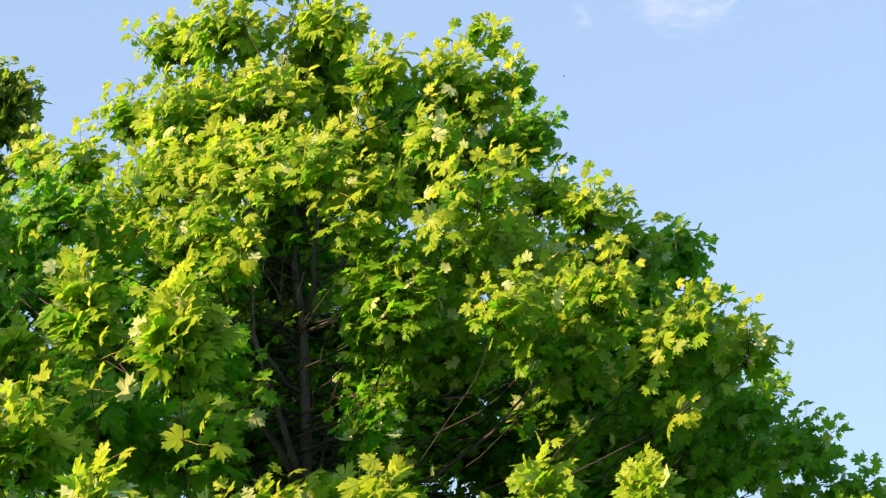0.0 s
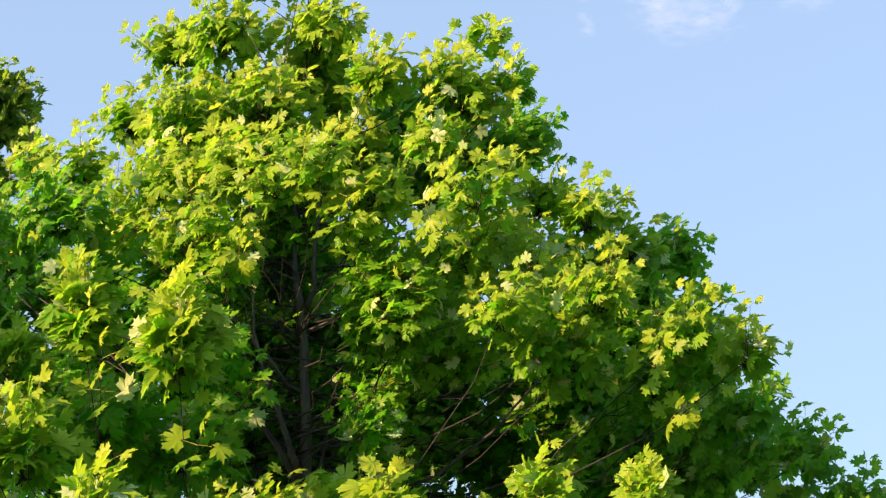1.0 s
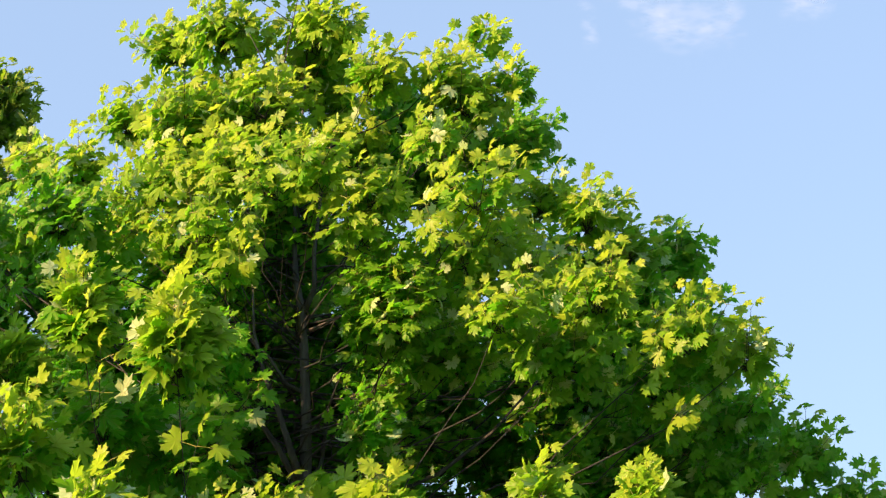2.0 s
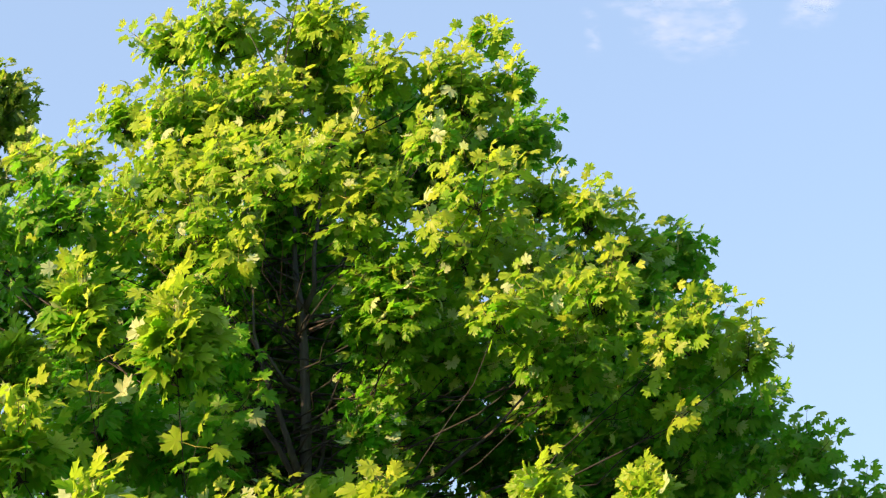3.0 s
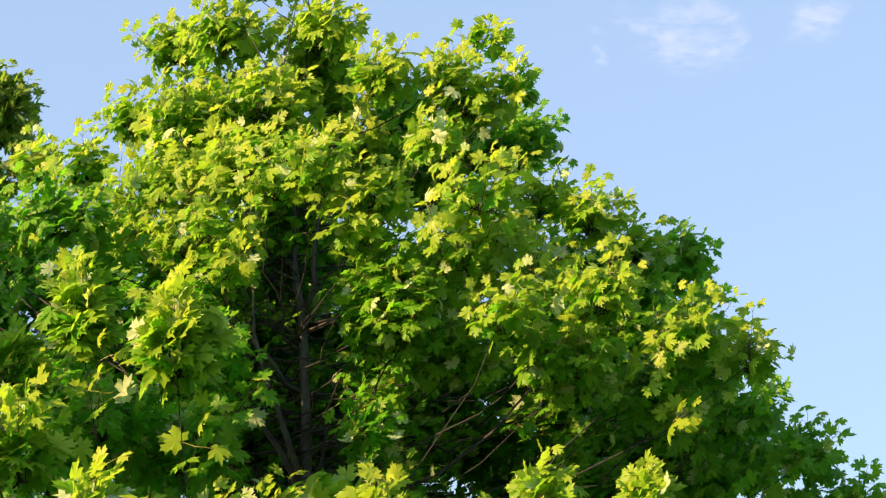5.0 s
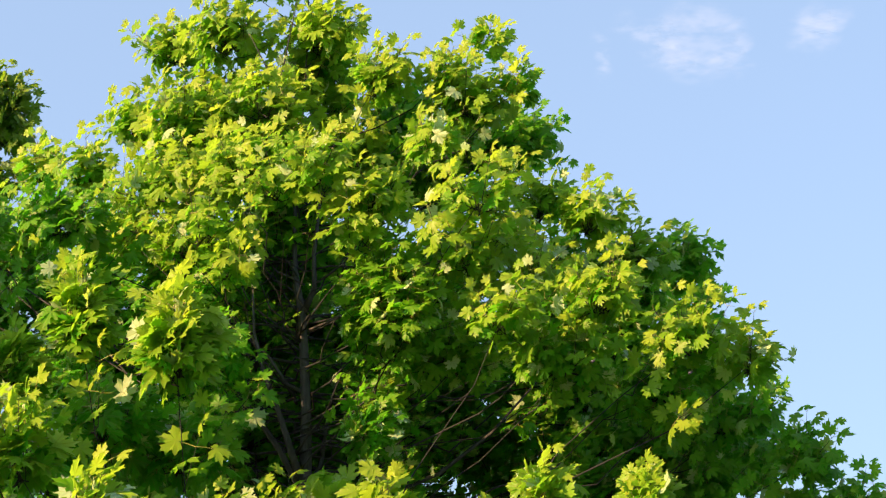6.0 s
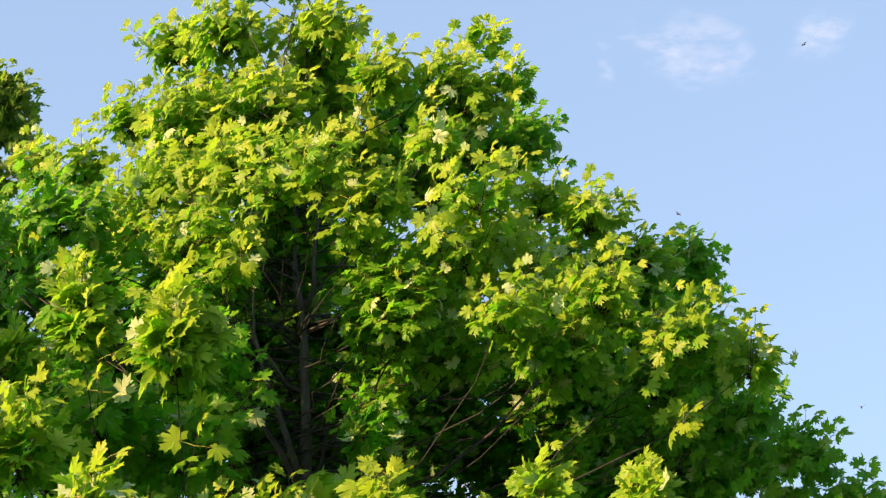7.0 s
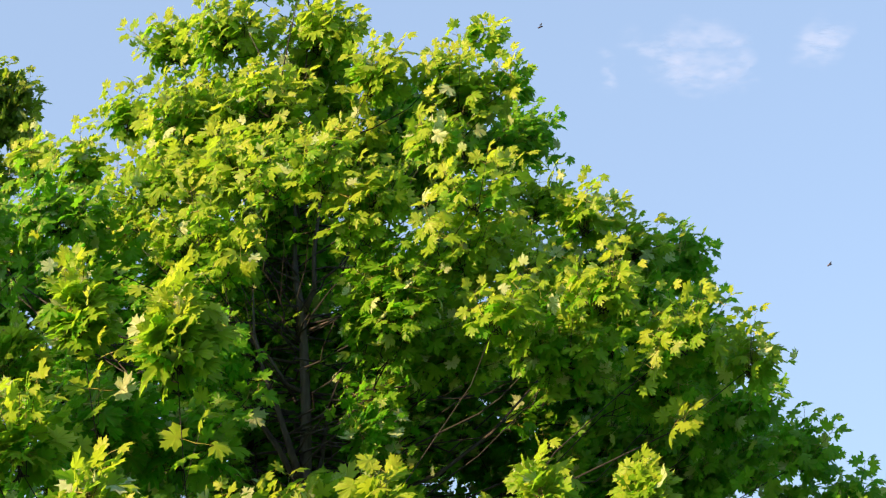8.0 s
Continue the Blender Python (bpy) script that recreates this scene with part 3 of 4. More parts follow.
bough(maple, "n2", (0, 0, 7.38), (1.58, 0.50, 8.26), (0.15, 0.18, 0.10), 35, leaf=0.122, singles=0, seed=89, thick=0.009, sunlit=0.32)
bough(maple, "n3", (0, 0, 2.77), (-1.56, -1.22, 5.01), (0.20, 0.18, 0.10), 16, leaf=0.165, singles=5, seed=90, thick=0.010, sunlit=0.25)
bough(maple, "n5", (0, 0, 6.36), (-0.58, 1.60, 6.74), (0.11, 0.17, 0.10), 40, leaf=0.108, singles=0, seed=91, thick=0.009, flat=1.6, sunlit=0.2)
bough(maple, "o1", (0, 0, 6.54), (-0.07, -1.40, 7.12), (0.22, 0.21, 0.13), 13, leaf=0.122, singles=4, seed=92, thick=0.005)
bough(maple, "o2", (0, 0, 5.82), (1.92, 0.40, 6.72), (0.18, 0.22, 0.13), 55, leaf=0.108, singles=0, seed=93, thick=0.006, flat=1.6, sunlit=0.2)
bough(maple, "o3", (0, 0, 5.58), (-0.23, 1.70, 6.07), (0.20, 0.21, 0.10), 53, leaf=0.108, singles=0, seed=94, thick=0.006, flat=1.6, sunlit=0.2)
# p1 to p3 and q2: mostly hidden, set here to shade the stem's hollow
bough(maple, "p1", (0, 0, 4.79), (-0.81, -0.40, 5.96), (0.11, 0.17, 0.11), 42, leaf=0.108, singles=0, seed=95, thick=0.005, flat=1.6, sunlit=0.2)
bough(maple, "p2", (0, 0, 5.03), (-0.99, -0.30, 6.35), (0.12, 0.17, 0.10), 40, leaf=0.108, singles=0, seed=96, thick=0.005, flat=1.6, sunlit=0.2)
bough(maple, "p3", (0, 0, 3.67), (-0.53, -1.20, 5.30), (0.09, 0.15, 0.09), 36, leaf=0.108, singles=0, seed=97, thick=0.005, flat=1.6, sunlit=0.2)
bough(maple, "p4", (0, 0, 3.85), (-1.74, 0.00, 5.98), (0.21, 0.25, 0.16), 65, leaf=0.108, singles=0, seed=98, thick=0.006, flat=1.6, sunlit=0.2)
bough(maple, "q2", (0, 0, 3.91), (-0.43, -1.45, 5.78), (0.16, 0.21, 0.17), 20, leaf=0.122, singles=0, seed=99, thick=0.006, sunlit=0.25)
# r1 to r9: boughs left of the view, added for the shade they cast
bough(maple, "r1", (0, 0, 2.25), (-1.99, -3.00, 5.19), (0.16, 0.18, 0.09), 35, leaf=0.15, singles=0, seed=100, thick=0.013)
bough(maple, "r2", (0, 0, 2.20), (-1.80, -3.40, 4.58), (0.14, 0.17, 0.07), 31, leaf=0.15, singles=0, seed=101, thick=0.013)
bough(maple, "r4", (0, 0, 5.91), (-2.33, -1.85, 6.57), (0.27, 0.26, 0.13), 52, leaf=0.122, singles=0, seed=102, thick=0.011, sunlit=0.32)
bough(maple, "r5", (0, 0, 6.03), (-2.89, 0.70, 7.50), (0.22, 0.25, 0.17), 52, leaf=0.122, singles=0, seed=103, thick=0.012, sunlit=0.32)
bough(maple, "r6", (0, 0, 6.17), (-2.99, -0.98, 7.25), (0.38, 0.39, 0.29), 96, leaf=0.122, singles=0, seed=104, thick=0.013)
bough(maple, "r8", (0, 0, 5.86), (-3.43, 1.20, 7.63), (0.35, 0.36, 0.26), 86, leaf=0.122, singles=0, seed=105, thick=0.013)
bough(maple, "r9", (0, 0, 6.31), (-3.47, 1.00, 8.07), (0.30, 0.31, 0.21), 69, leaf=0.122, singles=0, seed=106, thick=0.013)
bough(maple, "t1", (0, 0, 5.61), (-2.65, 1.60, 7.13), (0.21, 0.22, 0.11), 56, leaf=0.108, singles=0, seed=107, thick=0.012, flat=1.6, sunlit=0.2)
bough(maple, "t2", (0, 0, 6.77), (-1.51, 0.80, 7.67), (0.08, 0.14, 0.07), 25, leaf=0.122, singles=0, seed=108, thick=0.009)
bough(maple, "t3", (0, 0, 5.92), (-2.17, 1.60, 7.26), (0.14, 0.16, 0.06), 38, leaf=0.108, singles=0, seed=109, thick=0.011, flat=1.6, sunlit=0.2)
bough(maple, "s1", (0, 0, 6.43), (-1.21, 1.30, 7.35), (0.23, 0.24, 0.13), 64, leaf=0.108, singles=0, seed=110, thick=0.009, flat=1.6, sunlit=0.2)
bough(maple, "b6", (0, 0, 7.42), (1.13, -0.40, 8.49), (0.06, 0.06, 0.06), 12, leaf=0.122, singles=4, seed=111, thick=0.008)
bough(maple, "u7", (0, 0, 8.22), (0.18, 0.40, 8.60), (0.06, 0.12, 0.07), 23, leaf=0.122, singles=0, seed=112, thick=0.004)
bough(maple, "u8", (0, 0, 7.59), (0.74, 0.30, 8.04), (0.06, 0.11, 0.06), 20, leaf=0.122, singles=0, seed=113, thick=0.005, sunlit=0.32)
bough(maple, "u1", (0, 0, 5.82), (1.11, 1.10, 6.28), (0.26, 0.21, 0.06), 51, leaf=0.108, singles=0, seed=114, thick=0.006, flat=1.6, sunlit=0.2)
bough(maple, "u2", (0, 0, 4.61), (2.27, 1.00, 6.30), (0.24, 0.22, 0.09), 56, leaf=0.108, singles=0, seed=115, thick=0.006, flat=1.6, sunlit=0.2)
bough(maple, "u3", (0, 0, 5.70), (2.69, 0.70, 7.07), (0.14, 0.17, 0.07), 31, leaf=0.122, singles=0, seed=116, thick=0.007, sunlit=0.32)
bough(maple, "u4", (0, 0, 5.71), (3.10, 0.30, 6.68), (0.09, 0.11, 0.06), 20, leaf=0.122, singles=0, seed=117, thick=0.007, sunlit=0.32)
bough(maple, "u5", (0, 0, 3.60), (2.42, 0.60, 5.45), (0.22, 0.19, 0.06), 43, leaf=0.108, singles=0, seed=118, thick=0.006, flat=1.6, sunlit=0.2)
bough(maple, "u6", (0, 0, 4.03), (-1.07, -0.42, 5.14), (0.25, 0.18, 0.06), 32, leaf=0.122, singles=0, seed=119, thick=0.006, sunlit=0.25)
bough(maple, "v1", (0, 0, 8.0), (-0.55, 0.35, 8.62), (0.26, 0.2, 0.16), 46, seed=120, thick=0.006, leaf=0.125)
bough(maple, "v2", (0, 0, 8.3), (0.05, 0.45, 8.95), (0.24, 0.2, 0.16), 44, seed=121, thick=0.006, leaf=0.125)
bough(maple, "v3", (0, 0, 7.7), (-0.95, 0.40, 8.55), (0.24, 0.2, 0.16), 44, seed=122, thick=0.006, leaf=0.125)
bough(maple, "v4", (0, 0, 7.6), (0.35, 0.20, 8.10), (0.24, 0.2, 0.16), 44, seed=123, thick=0.006, leaf=0.125)
bough(maple, "v6", (0, 0, 4.9), (3.55, 1.6, 6.0), (0.45, 0.3, 0.2), 60, seed=125, thick=0.01, leaf=0.12, sunlit=0.2)
bough(maple, "v7", (0, 0, 5.0), (2.6, 1.9, 6.2), (0.5, 0.3, 0.22), 64, seed=126, thick=0.01, leaf=0.12, sunlit=0.2)
bough(maple, "v8", (0, 0, 5.4), (2.0, 1.7, 7.0), (0.45, 0.3, 0.25), 60, seed=127, thick=0.01, leaf=0.12, sunlit=0.2)
bough(maple, "v9", (0, 0, 5.0), (-2.0, 2.2, 7.0), (0.5, 0.3, 0.25), 60, seed=128, thick=0.01, leaf=0.12, sunlit=0.2)
bough(maple, "e9", (0, 0, 4.7), (3.02, -0.45, 5.98), (0.22, 0.2, 0.12), 44, seed=129, thick=0.011, leaf=0.122, sunlit=0.5)
bough(maple, "w1", (0, 0, 6.9), (-0.2, 0.5, 7.55), (0.3, 0.2, 0.18), 46, seed=130, thick=0.006, leaf=0.115, sunlit=0.6)
bough(maple, "w2", (0, 0, 7.6), (-0.34, 0.5, 8.28), (0.28, 0.2, 0.16), 44, seed=131, thick=0.006, leaf=0.122)
bough(maple, "w3", (0, 0, 7.3), (-1.0, 0.45, 8.15), (0.28, 0.2, 0.16), 44, seed=132, thick=0.006, leaf=0.122)
bough(maple, "w4", (0, 0, 7.4), (0.1, 0.5, 8.0), (0.28, 0.2, 0.16), 44, seed=133, thick=0.006, leaf=0.122)
bough(maple, "w5", (0, 0, 7.5), (1.16, 0.5, 8.32), (0.22, 0.18, 0.16), 38, seed=134, thick=0.006, leaf=0.122, sunlit=0.6)
bough(maple, "w6", (0, 0, 7.2), (0.98, 0.5, 7.95), (0.22, 0.18, 0.16), 38, seed=135, thick=0.006, leaf=0.122, sunlit=0.6)
bough(maple, "v5", (0, 0, 2.6), (-2.09, -0.61, 4.52), (0.3, 0.24, 0.12), 44, seed=124, thick=0.012, leaf=0.14, sunlit=0.2)
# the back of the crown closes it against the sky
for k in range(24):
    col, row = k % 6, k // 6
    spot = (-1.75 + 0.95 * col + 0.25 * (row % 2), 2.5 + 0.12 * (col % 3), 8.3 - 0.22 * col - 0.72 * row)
    bough(maple, "back%d" % k, (0, 0, spot[2] - 1.1), spot, (0.5, 0.3, 0.36), 52, seed=140 + k, thick=0.012, leaf=0.13, sunlit=0.2, flat=1.2)
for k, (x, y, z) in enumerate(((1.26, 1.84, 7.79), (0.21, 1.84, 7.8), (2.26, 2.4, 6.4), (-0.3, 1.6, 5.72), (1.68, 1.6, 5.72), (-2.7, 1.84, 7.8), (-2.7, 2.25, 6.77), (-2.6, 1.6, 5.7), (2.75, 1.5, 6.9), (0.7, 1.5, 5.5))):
    bough(maple, "rear%d" % k, (0, 0, z - 1.1), (x, y, z), (0.42, 0.25, 0.3), 52, seed=190 + k, thick=0.012, leaf=0.13, sunlit=0.2, flat=1.2)
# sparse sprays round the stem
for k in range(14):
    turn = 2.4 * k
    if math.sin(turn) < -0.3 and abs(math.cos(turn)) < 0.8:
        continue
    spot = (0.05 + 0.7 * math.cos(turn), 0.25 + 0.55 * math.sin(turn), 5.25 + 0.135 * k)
    bough(maple, "stem%d" % k, (0.07, 0, spot[2] - 0.35), spot, (0.2, 0.2, 0.12), 20, seed=170 + k, thick=0.006, leaf=0.105, sunlit=0.25, flat=1.2)
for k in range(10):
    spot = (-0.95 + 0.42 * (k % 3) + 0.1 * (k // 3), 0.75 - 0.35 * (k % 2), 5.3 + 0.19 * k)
    bough(maple, "inner%d" % k, (0.05, 0, spot[2] - 0.4), spot, (0.24, 0.2, 0.12), 22, seed=210 + k, thick=0.006, leaf=0.105, sunlit=0.45, flat=1.0)
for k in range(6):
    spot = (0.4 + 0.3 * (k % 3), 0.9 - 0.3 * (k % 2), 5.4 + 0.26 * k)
    bough(maple, "within%d" % k, (0.05, 0, spot[2] - 0.4), spot, (0.24, 0.2, 0.12), 22, seed=230 + k, thick=0.006, leaf=0.105, sunlit=0.45, flat=1.0)
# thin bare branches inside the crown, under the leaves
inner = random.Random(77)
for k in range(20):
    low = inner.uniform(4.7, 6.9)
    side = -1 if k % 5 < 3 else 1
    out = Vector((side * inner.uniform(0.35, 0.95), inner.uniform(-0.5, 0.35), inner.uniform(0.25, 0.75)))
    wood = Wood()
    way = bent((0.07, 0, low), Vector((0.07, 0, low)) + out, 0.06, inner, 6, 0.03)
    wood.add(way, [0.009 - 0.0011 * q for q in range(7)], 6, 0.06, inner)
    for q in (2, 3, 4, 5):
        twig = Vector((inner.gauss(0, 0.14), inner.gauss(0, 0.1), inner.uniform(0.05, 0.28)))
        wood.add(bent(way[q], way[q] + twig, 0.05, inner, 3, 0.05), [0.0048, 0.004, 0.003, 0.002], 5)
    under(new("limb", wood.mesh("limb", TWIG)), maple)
# the far side and the low skirt of the crown
crowd = random.Random(5)
for k in range(18):
    turn = crowd.uniform(0.12, 0.88) * math.pi if k < 10 else crowd.uniform(0, 2) * math.pi
    high = 3.2 + 5.2 * (k / 10) if k < 10 else 2.5 + 1.3 * (k - 10) / 8
    far = (0.25 + 4.1 * (1 - (high / 9.9) ** 1.5)) * crowd.uniform(0.2, 0.75) if k < 10 else crowd.uniform(1.6, 3.4)
    spot = (far * math.cos(turn), far * math.sin(turn), high)
    r = crowd.uniform(0.5, 0.68)
    bough(maple, "far%d" % k, (0, 0, max(1.9, high - 0.2 - 0.5 * far)), spot, (r, r, r * 0.75), 50, leaf=0.15, sunlit=0.3, seed=200 + k, thick=0.012)

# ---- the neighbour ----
neighbour = empty_thing("maple_tree", (-6.1, 17.0, 0.0), label="neighbouring maple tree, its leaves darkened for shade, against the sky", category="tree", group="maples")
limb(neighbour, "trunk", [(0.0, 0.0, -0.1), (0.02, 0, 0.3), (0.05, 0.02, 2.0), (-0.03, 0, 4.5), (0.02, 0, 6.5), (0.1, 0, 8.8), (0.12, 0, 10.2)],
     [0.24, 0.18, 0.15, 0.11, 0.075, 0.035, 0.008], 21)
bough(neighbour, "k1", (0, 0, 8.73), (1.78, 0.00, 10.05), (0.19, 0.21, 0.22), 15, leaf=0.13, singles=6, mats=[LEAF_SHADED, STALK], seed=400, thick=0.016)
bough(neighbour, "k2", (0, 0, 8.36), (1.76, 0.10, 9.67), (0.21, 0.22, 0.23), 18, leaf=0.13, singles=6, mats=[LEAF_SHADED, STALK], seed=401, thick=0.016)
bough(neighbour, "k3", (0, 0, 8.70), (1.52, 0.00, 9.86), (0.39, 0.44, 0.50), 71, leaf=0.13, singles=6, mats=[LEAF_SHADED, STALK], seed=402, thick=0.016)
bough(neighbour, "k4", (0, 0, 7.95), (1.60, 0.20, 9.16), (0.33, 0.33, 0.33), 40, leaf=0.13, singles=6, mats=[LEAF_SHADED, STALK], seed=403, thick=0.016)
for k in range(18):
    turn = k * 2.4 + crowd.uniform(-0.3, 0.3)
    high = 3.0 + 6.6 * k / 17
    far = min(1.6, 0.25 + 3.2 * (1 - (high / 10.4) ** 1.6)) * crowd.uniform(0.45, 0.75)
    r = crowd.uniform(0.5, 0.62)
    bough(neighbour, "near%d" % k, (0, 0, max(1.9, high - 0.2 - 0.5 * far)), (far * math.cos(turn) - 0.25, far * math.sin(turn), high), (r, r, r * 0.8), 30, leaf=0.15, mats=[LEAF_SHADED, STALK], seed=300 + k, thick=0.028)


# ---- the unseen shade tree ----
# added out of view to keep the low sun off the tall maple's skirt
shade_maple = empty_thing("maple_tree", (-7.3, 9.9, 0.0), label="unseen maple tree added to cast shade on the tall one", category="tree", group="maples")
limb(shade_maple, "trunk", [(0.0, 0.0, -0.1), (0.02, 0, 0.3), (0.04, 0.03, 2.0), (-0.02, 0, 4.5), (0.02, 0, 6.8), (0.0, 0, 8.4)], [0.17, 0.12, 0.1, 0.07, 0.04, 0.008], 31)
for k in range(38):
    high = 3.4 + 4.8 * (k / 37) ** 0.8
    far = min(2.2, (8.5 - high) * 0.62) * (0.95 if k % 3 else 0.45)
    bough(shade_maple, "side%d" % k, (0, 0, max(2.5, high - 0.3 - 0.5 * far)), (far * math.cos(2.4 * k), far * math.sin(2.4 * k), high), (0.5, 0.5, 0.36), 25, leaf=0.19, seed=500 + k, thick=0.02)


# ---- the sky ----
def cirrus_material():
    """Thin ice cloud: torn by its own density, thinning out to the rims."""
    n = Nodes("cirrus")
    where = n.add("ShaderNodeTexCoord")
    shift = n.add("ShaderNodeVectorMath")
    shift.operation = "ADD"
    n.put(shift, 0, where.outputs["Object"])
    apart = n.add("ShaderNodeCombineXYZ")
    n.put(apart, 2, n.maths("MULTIPLY", n.add("ShaderNodeObjectInfo").outputs["Random"], 900.0))
    n.put(shift, 1, apart.outputs[0])
    torn = n.noise(0.03, 7.0, shift.outputs[0], 0.6)
    uv = n.add("ShaderNodeSeparateXYZ")
    blade = n.add("ShaderNodeUVMap")
    blade.uv_map = "blade"
    n.put(uv, 0, blade.outputs[0])
    along = n.maths("SUBTRACT", 1.0, n.maths("POWER", n.maths("ABSOLUTE", uv.outputs[0]), 2.5))
    cross = n.maths("SUBTRACT", 1.0, n.maths("POWER", n.maths("ABSOLUTE", uv.outputs[1]), 1.4))
    cover = n.add("ShaderNodeMapRange")
    cover.interpolation_type = "SMOOTHSTEP"
    n.put(cover, 0, n.maths("MULTIPLY", n.maths("MULTIPLY", along, cross), n.maths("MULTIPLY_ADD", torn, 3.2, -1.0)))
    for slot, v in ((1, 0.05), (2, 0.95), (3, 0.0), (4, 0.19)):
        cover.inputs[slot].default_value = v
    clear = n.add("ShaderNodeBsdfTransparent")
    # the cloud's sunlit white is put in as a glow of its own
    white = n.put(n.put(n.add("ShaderNodeEmission"), "Color", (0.95, 0.90, 1.0, 1)), "Strength", 0.23)
    both = n.add("ShaderNodeMixShader")
    n.put(both, 0, cover.outputs[0])
    n.put(both, 1, clear.outputs[0])
    n.put(both, 2, white.outputs[0])
    n.put(n.out, 0, both.outputs[0])
    return n.mat


CIRRUS = cirrus_material()
CLOUDS = []


def cloud(at):
    ob = empty_thing("cloud", at, label="thin white wisps of cloud drifting in the blue sky", category="cloud", group="wisps of cloud")
    CLOUDS.append(ob)
    return ob


def wisp(veil, width, seed, *path):
    """A feathery strip of the cloud along a path, lying nearly flat in the air and waving a little."""
    pts = [Vector((x, y, 0)) for x, y in path]
    dense = []
    for k in range(len(pts) - 1):
        a, b, c, d = pts[max(0, k - 1)], pts[k], pts[k + 1], pts[min(len(pts) - 1, k + 2)]
        for q in range(5):
            u = q / 5
            dense.append(0.5 * (2 * b + (c - a) * u + (2 * a - 5 * b + 4 * c - d) * u * u + (3 * b - a - 3 * c + d) * u ** 3))
    dense.append(pts[-1])
    verts, uv, faces, across = [], [], [], 8
    for k, p in enumerate(dense):
        way = (dense[min(k + 1, len(dense) - 1)] - dense[max(k - 1, 0)]).normalized()
        side = Vector((-way.y, way.x, 0))
        wide = width * (1 + 0.35 * noise.noise((k * 0.3, seed, 0)))
        for q in range(across + 1):
            v = 2 * q / across - 1
            spot = p + side * v * wide
            verts.append((spot.x, spot.y * 2.1, seed * 0.7 + 6 * noise.noise((spot.x * 0.02, spot.y * 0.02, seed))))
            uv.append((2 * k / (len(dense) - 1) - 1, v))
    for k in range(len(dense) - 1):
        for q in range(across):
            a = k * (across + 1) + q
            faces += [(a, a + 1, a + across + 2), (a, a + across + 2, a + across + 1)]
    ob = under(new("wisp", mesh_of("wisp", verts, faces, [CIRRUS], None, uv)), veil)
    ob.visible_shadow = False
    return ob


veil = cloud((314, 2186, 1200))
wisp(veil, 26, 1, (-120, -33), (-80, -15), (-44, 0), (-22, 22), (-7, 44))
wisp(veil, 22, 2, (-44, 0), (-15, 13), (18, 29), (51, 20), (77, 15))
wisp(veil, 20, 3, (51, 20), (73, 33), (87, 51))
wisp(veil, 28, 4, (-51, -33), (-15, -29), (22, -26), (66, -22))
wisp(veil, 16, 5, (44, -22), (66, 0), (77, 18))
wisp(veil, 59, 6, (-66, -29), (-22, 0), (29, 18), (73, 22))
veil = cloud((194, 2232, 1200))
wisp(veil, 15, 8, (-19, -26), (-1, -15), (7, 4), (9, 21), (0, 36))
veil = cloud((472, 2149, 1200))
wisp(veil, 29, 10, (-36, -20), (-14, 0), (11, 13), (29, 7))
wisp(veil, 23, 11, (-7, -14), (18, -6), (43, -18))
wisp(veil, 44, 12, (-32, -4), (4, 6), (40, 1))


# ---- insects over the lawn ----
FLY_BODY = plain_material("insect_body", (0.03, 0.025, 0.03), 0.4, 400.0)
FLY_WING = plain_material("insect_wing", (0.16, 0.15, 0.16), 0.3, 300.0)
INSECTS = {}


def ball(bm, at, size, rings=6, parts=8):
    """A rounded body segment."""
    m = Matrix.Translation(at) @ Matrix.Diagonal((*size, 1))
    bmesh.ops.create_uvsphere(bm, u_segments=parts, v_segments=rings, radius=1.0, matrix=m)


def part(name, bm, mat, parent, label=""):
    me = bpy.data.meshes.new(name)
    bm.to_mesh(me)
    bm.free()
    me.materials.append(mat)
    return tagged(under(new(name, me), parent), label)


def insect(at):
    """A small dark flying insect, head to +y: three body segments and two pairs of wings."""
    top = empty_thing("flying_insect", at, label="small dark insect flying in the air", category="insect", group="flying insects")
    bm = bmesh.new()
    ball(bm, (0, 0.0045, 0), (0.0016, 0.0016, 0.0015))
    ball(bm, (0, 0.0012, 0.0002), (0.0022, 0.0028, 0.0022))
    ball(bm, (0, -0.0048, -0.0004), (0.0020, 0.0046, 0.0019))
    part("body", bm, FLY_BODY, top)
    for side in (1, -1):
        for back, span in ((0.0015, 0.0105), (-0.0015, 0.0078)):
            bm = bmesh.new()
            rim = [(0, 0), (0.3, 0.24), (0.75, 0.26), (1.0, 0.06), (0.85, -0.14), (0.4, -0.12)]
            up = [bm.verts.new((side * x * span, back + y * span * 0.8, 0.0016 + 0.35 * x * span)) for x, y in rim]
            low = [bm.verts.new(v.co - Vector((0, 0, 0.0002))) for v in up]
            bm.faces.new(up)
            bm.faces.new(low[::-1])
            for k in range(len(rim)):
                bm.faces.new((up[k], low[k], low[(k + 1) % len(rim)], up[(k + 1) % len(rim)]))
            bmesh.ops.recalc_face_normals(bm, faces=bm.faces)
            part("wing", bm, FLY_WING, top)
    top.scale = (1.15, 1.15, 1.15)
    return top


INSECTS["a"] = insect((1.34, 5.20, 3.42))
INSECTS["b"] = insect((0.88, 5.22, 3.36))
INSECTS["c"] = insect((0.41, 5.81, 4.58))
INSECTS["d"] = insect((0.19, 5.68, 2.22))
INSECTS["e"] = insect((1.62, 5.07, 5.06))
INSECTS["f"] = insect((-0.15, 6.13, 2.44))
INSECTS["g"] = insect((-1.76, 4.53, 5.07))
INSECTS["h"] = insect((-0.78, 5.62, 2.37))


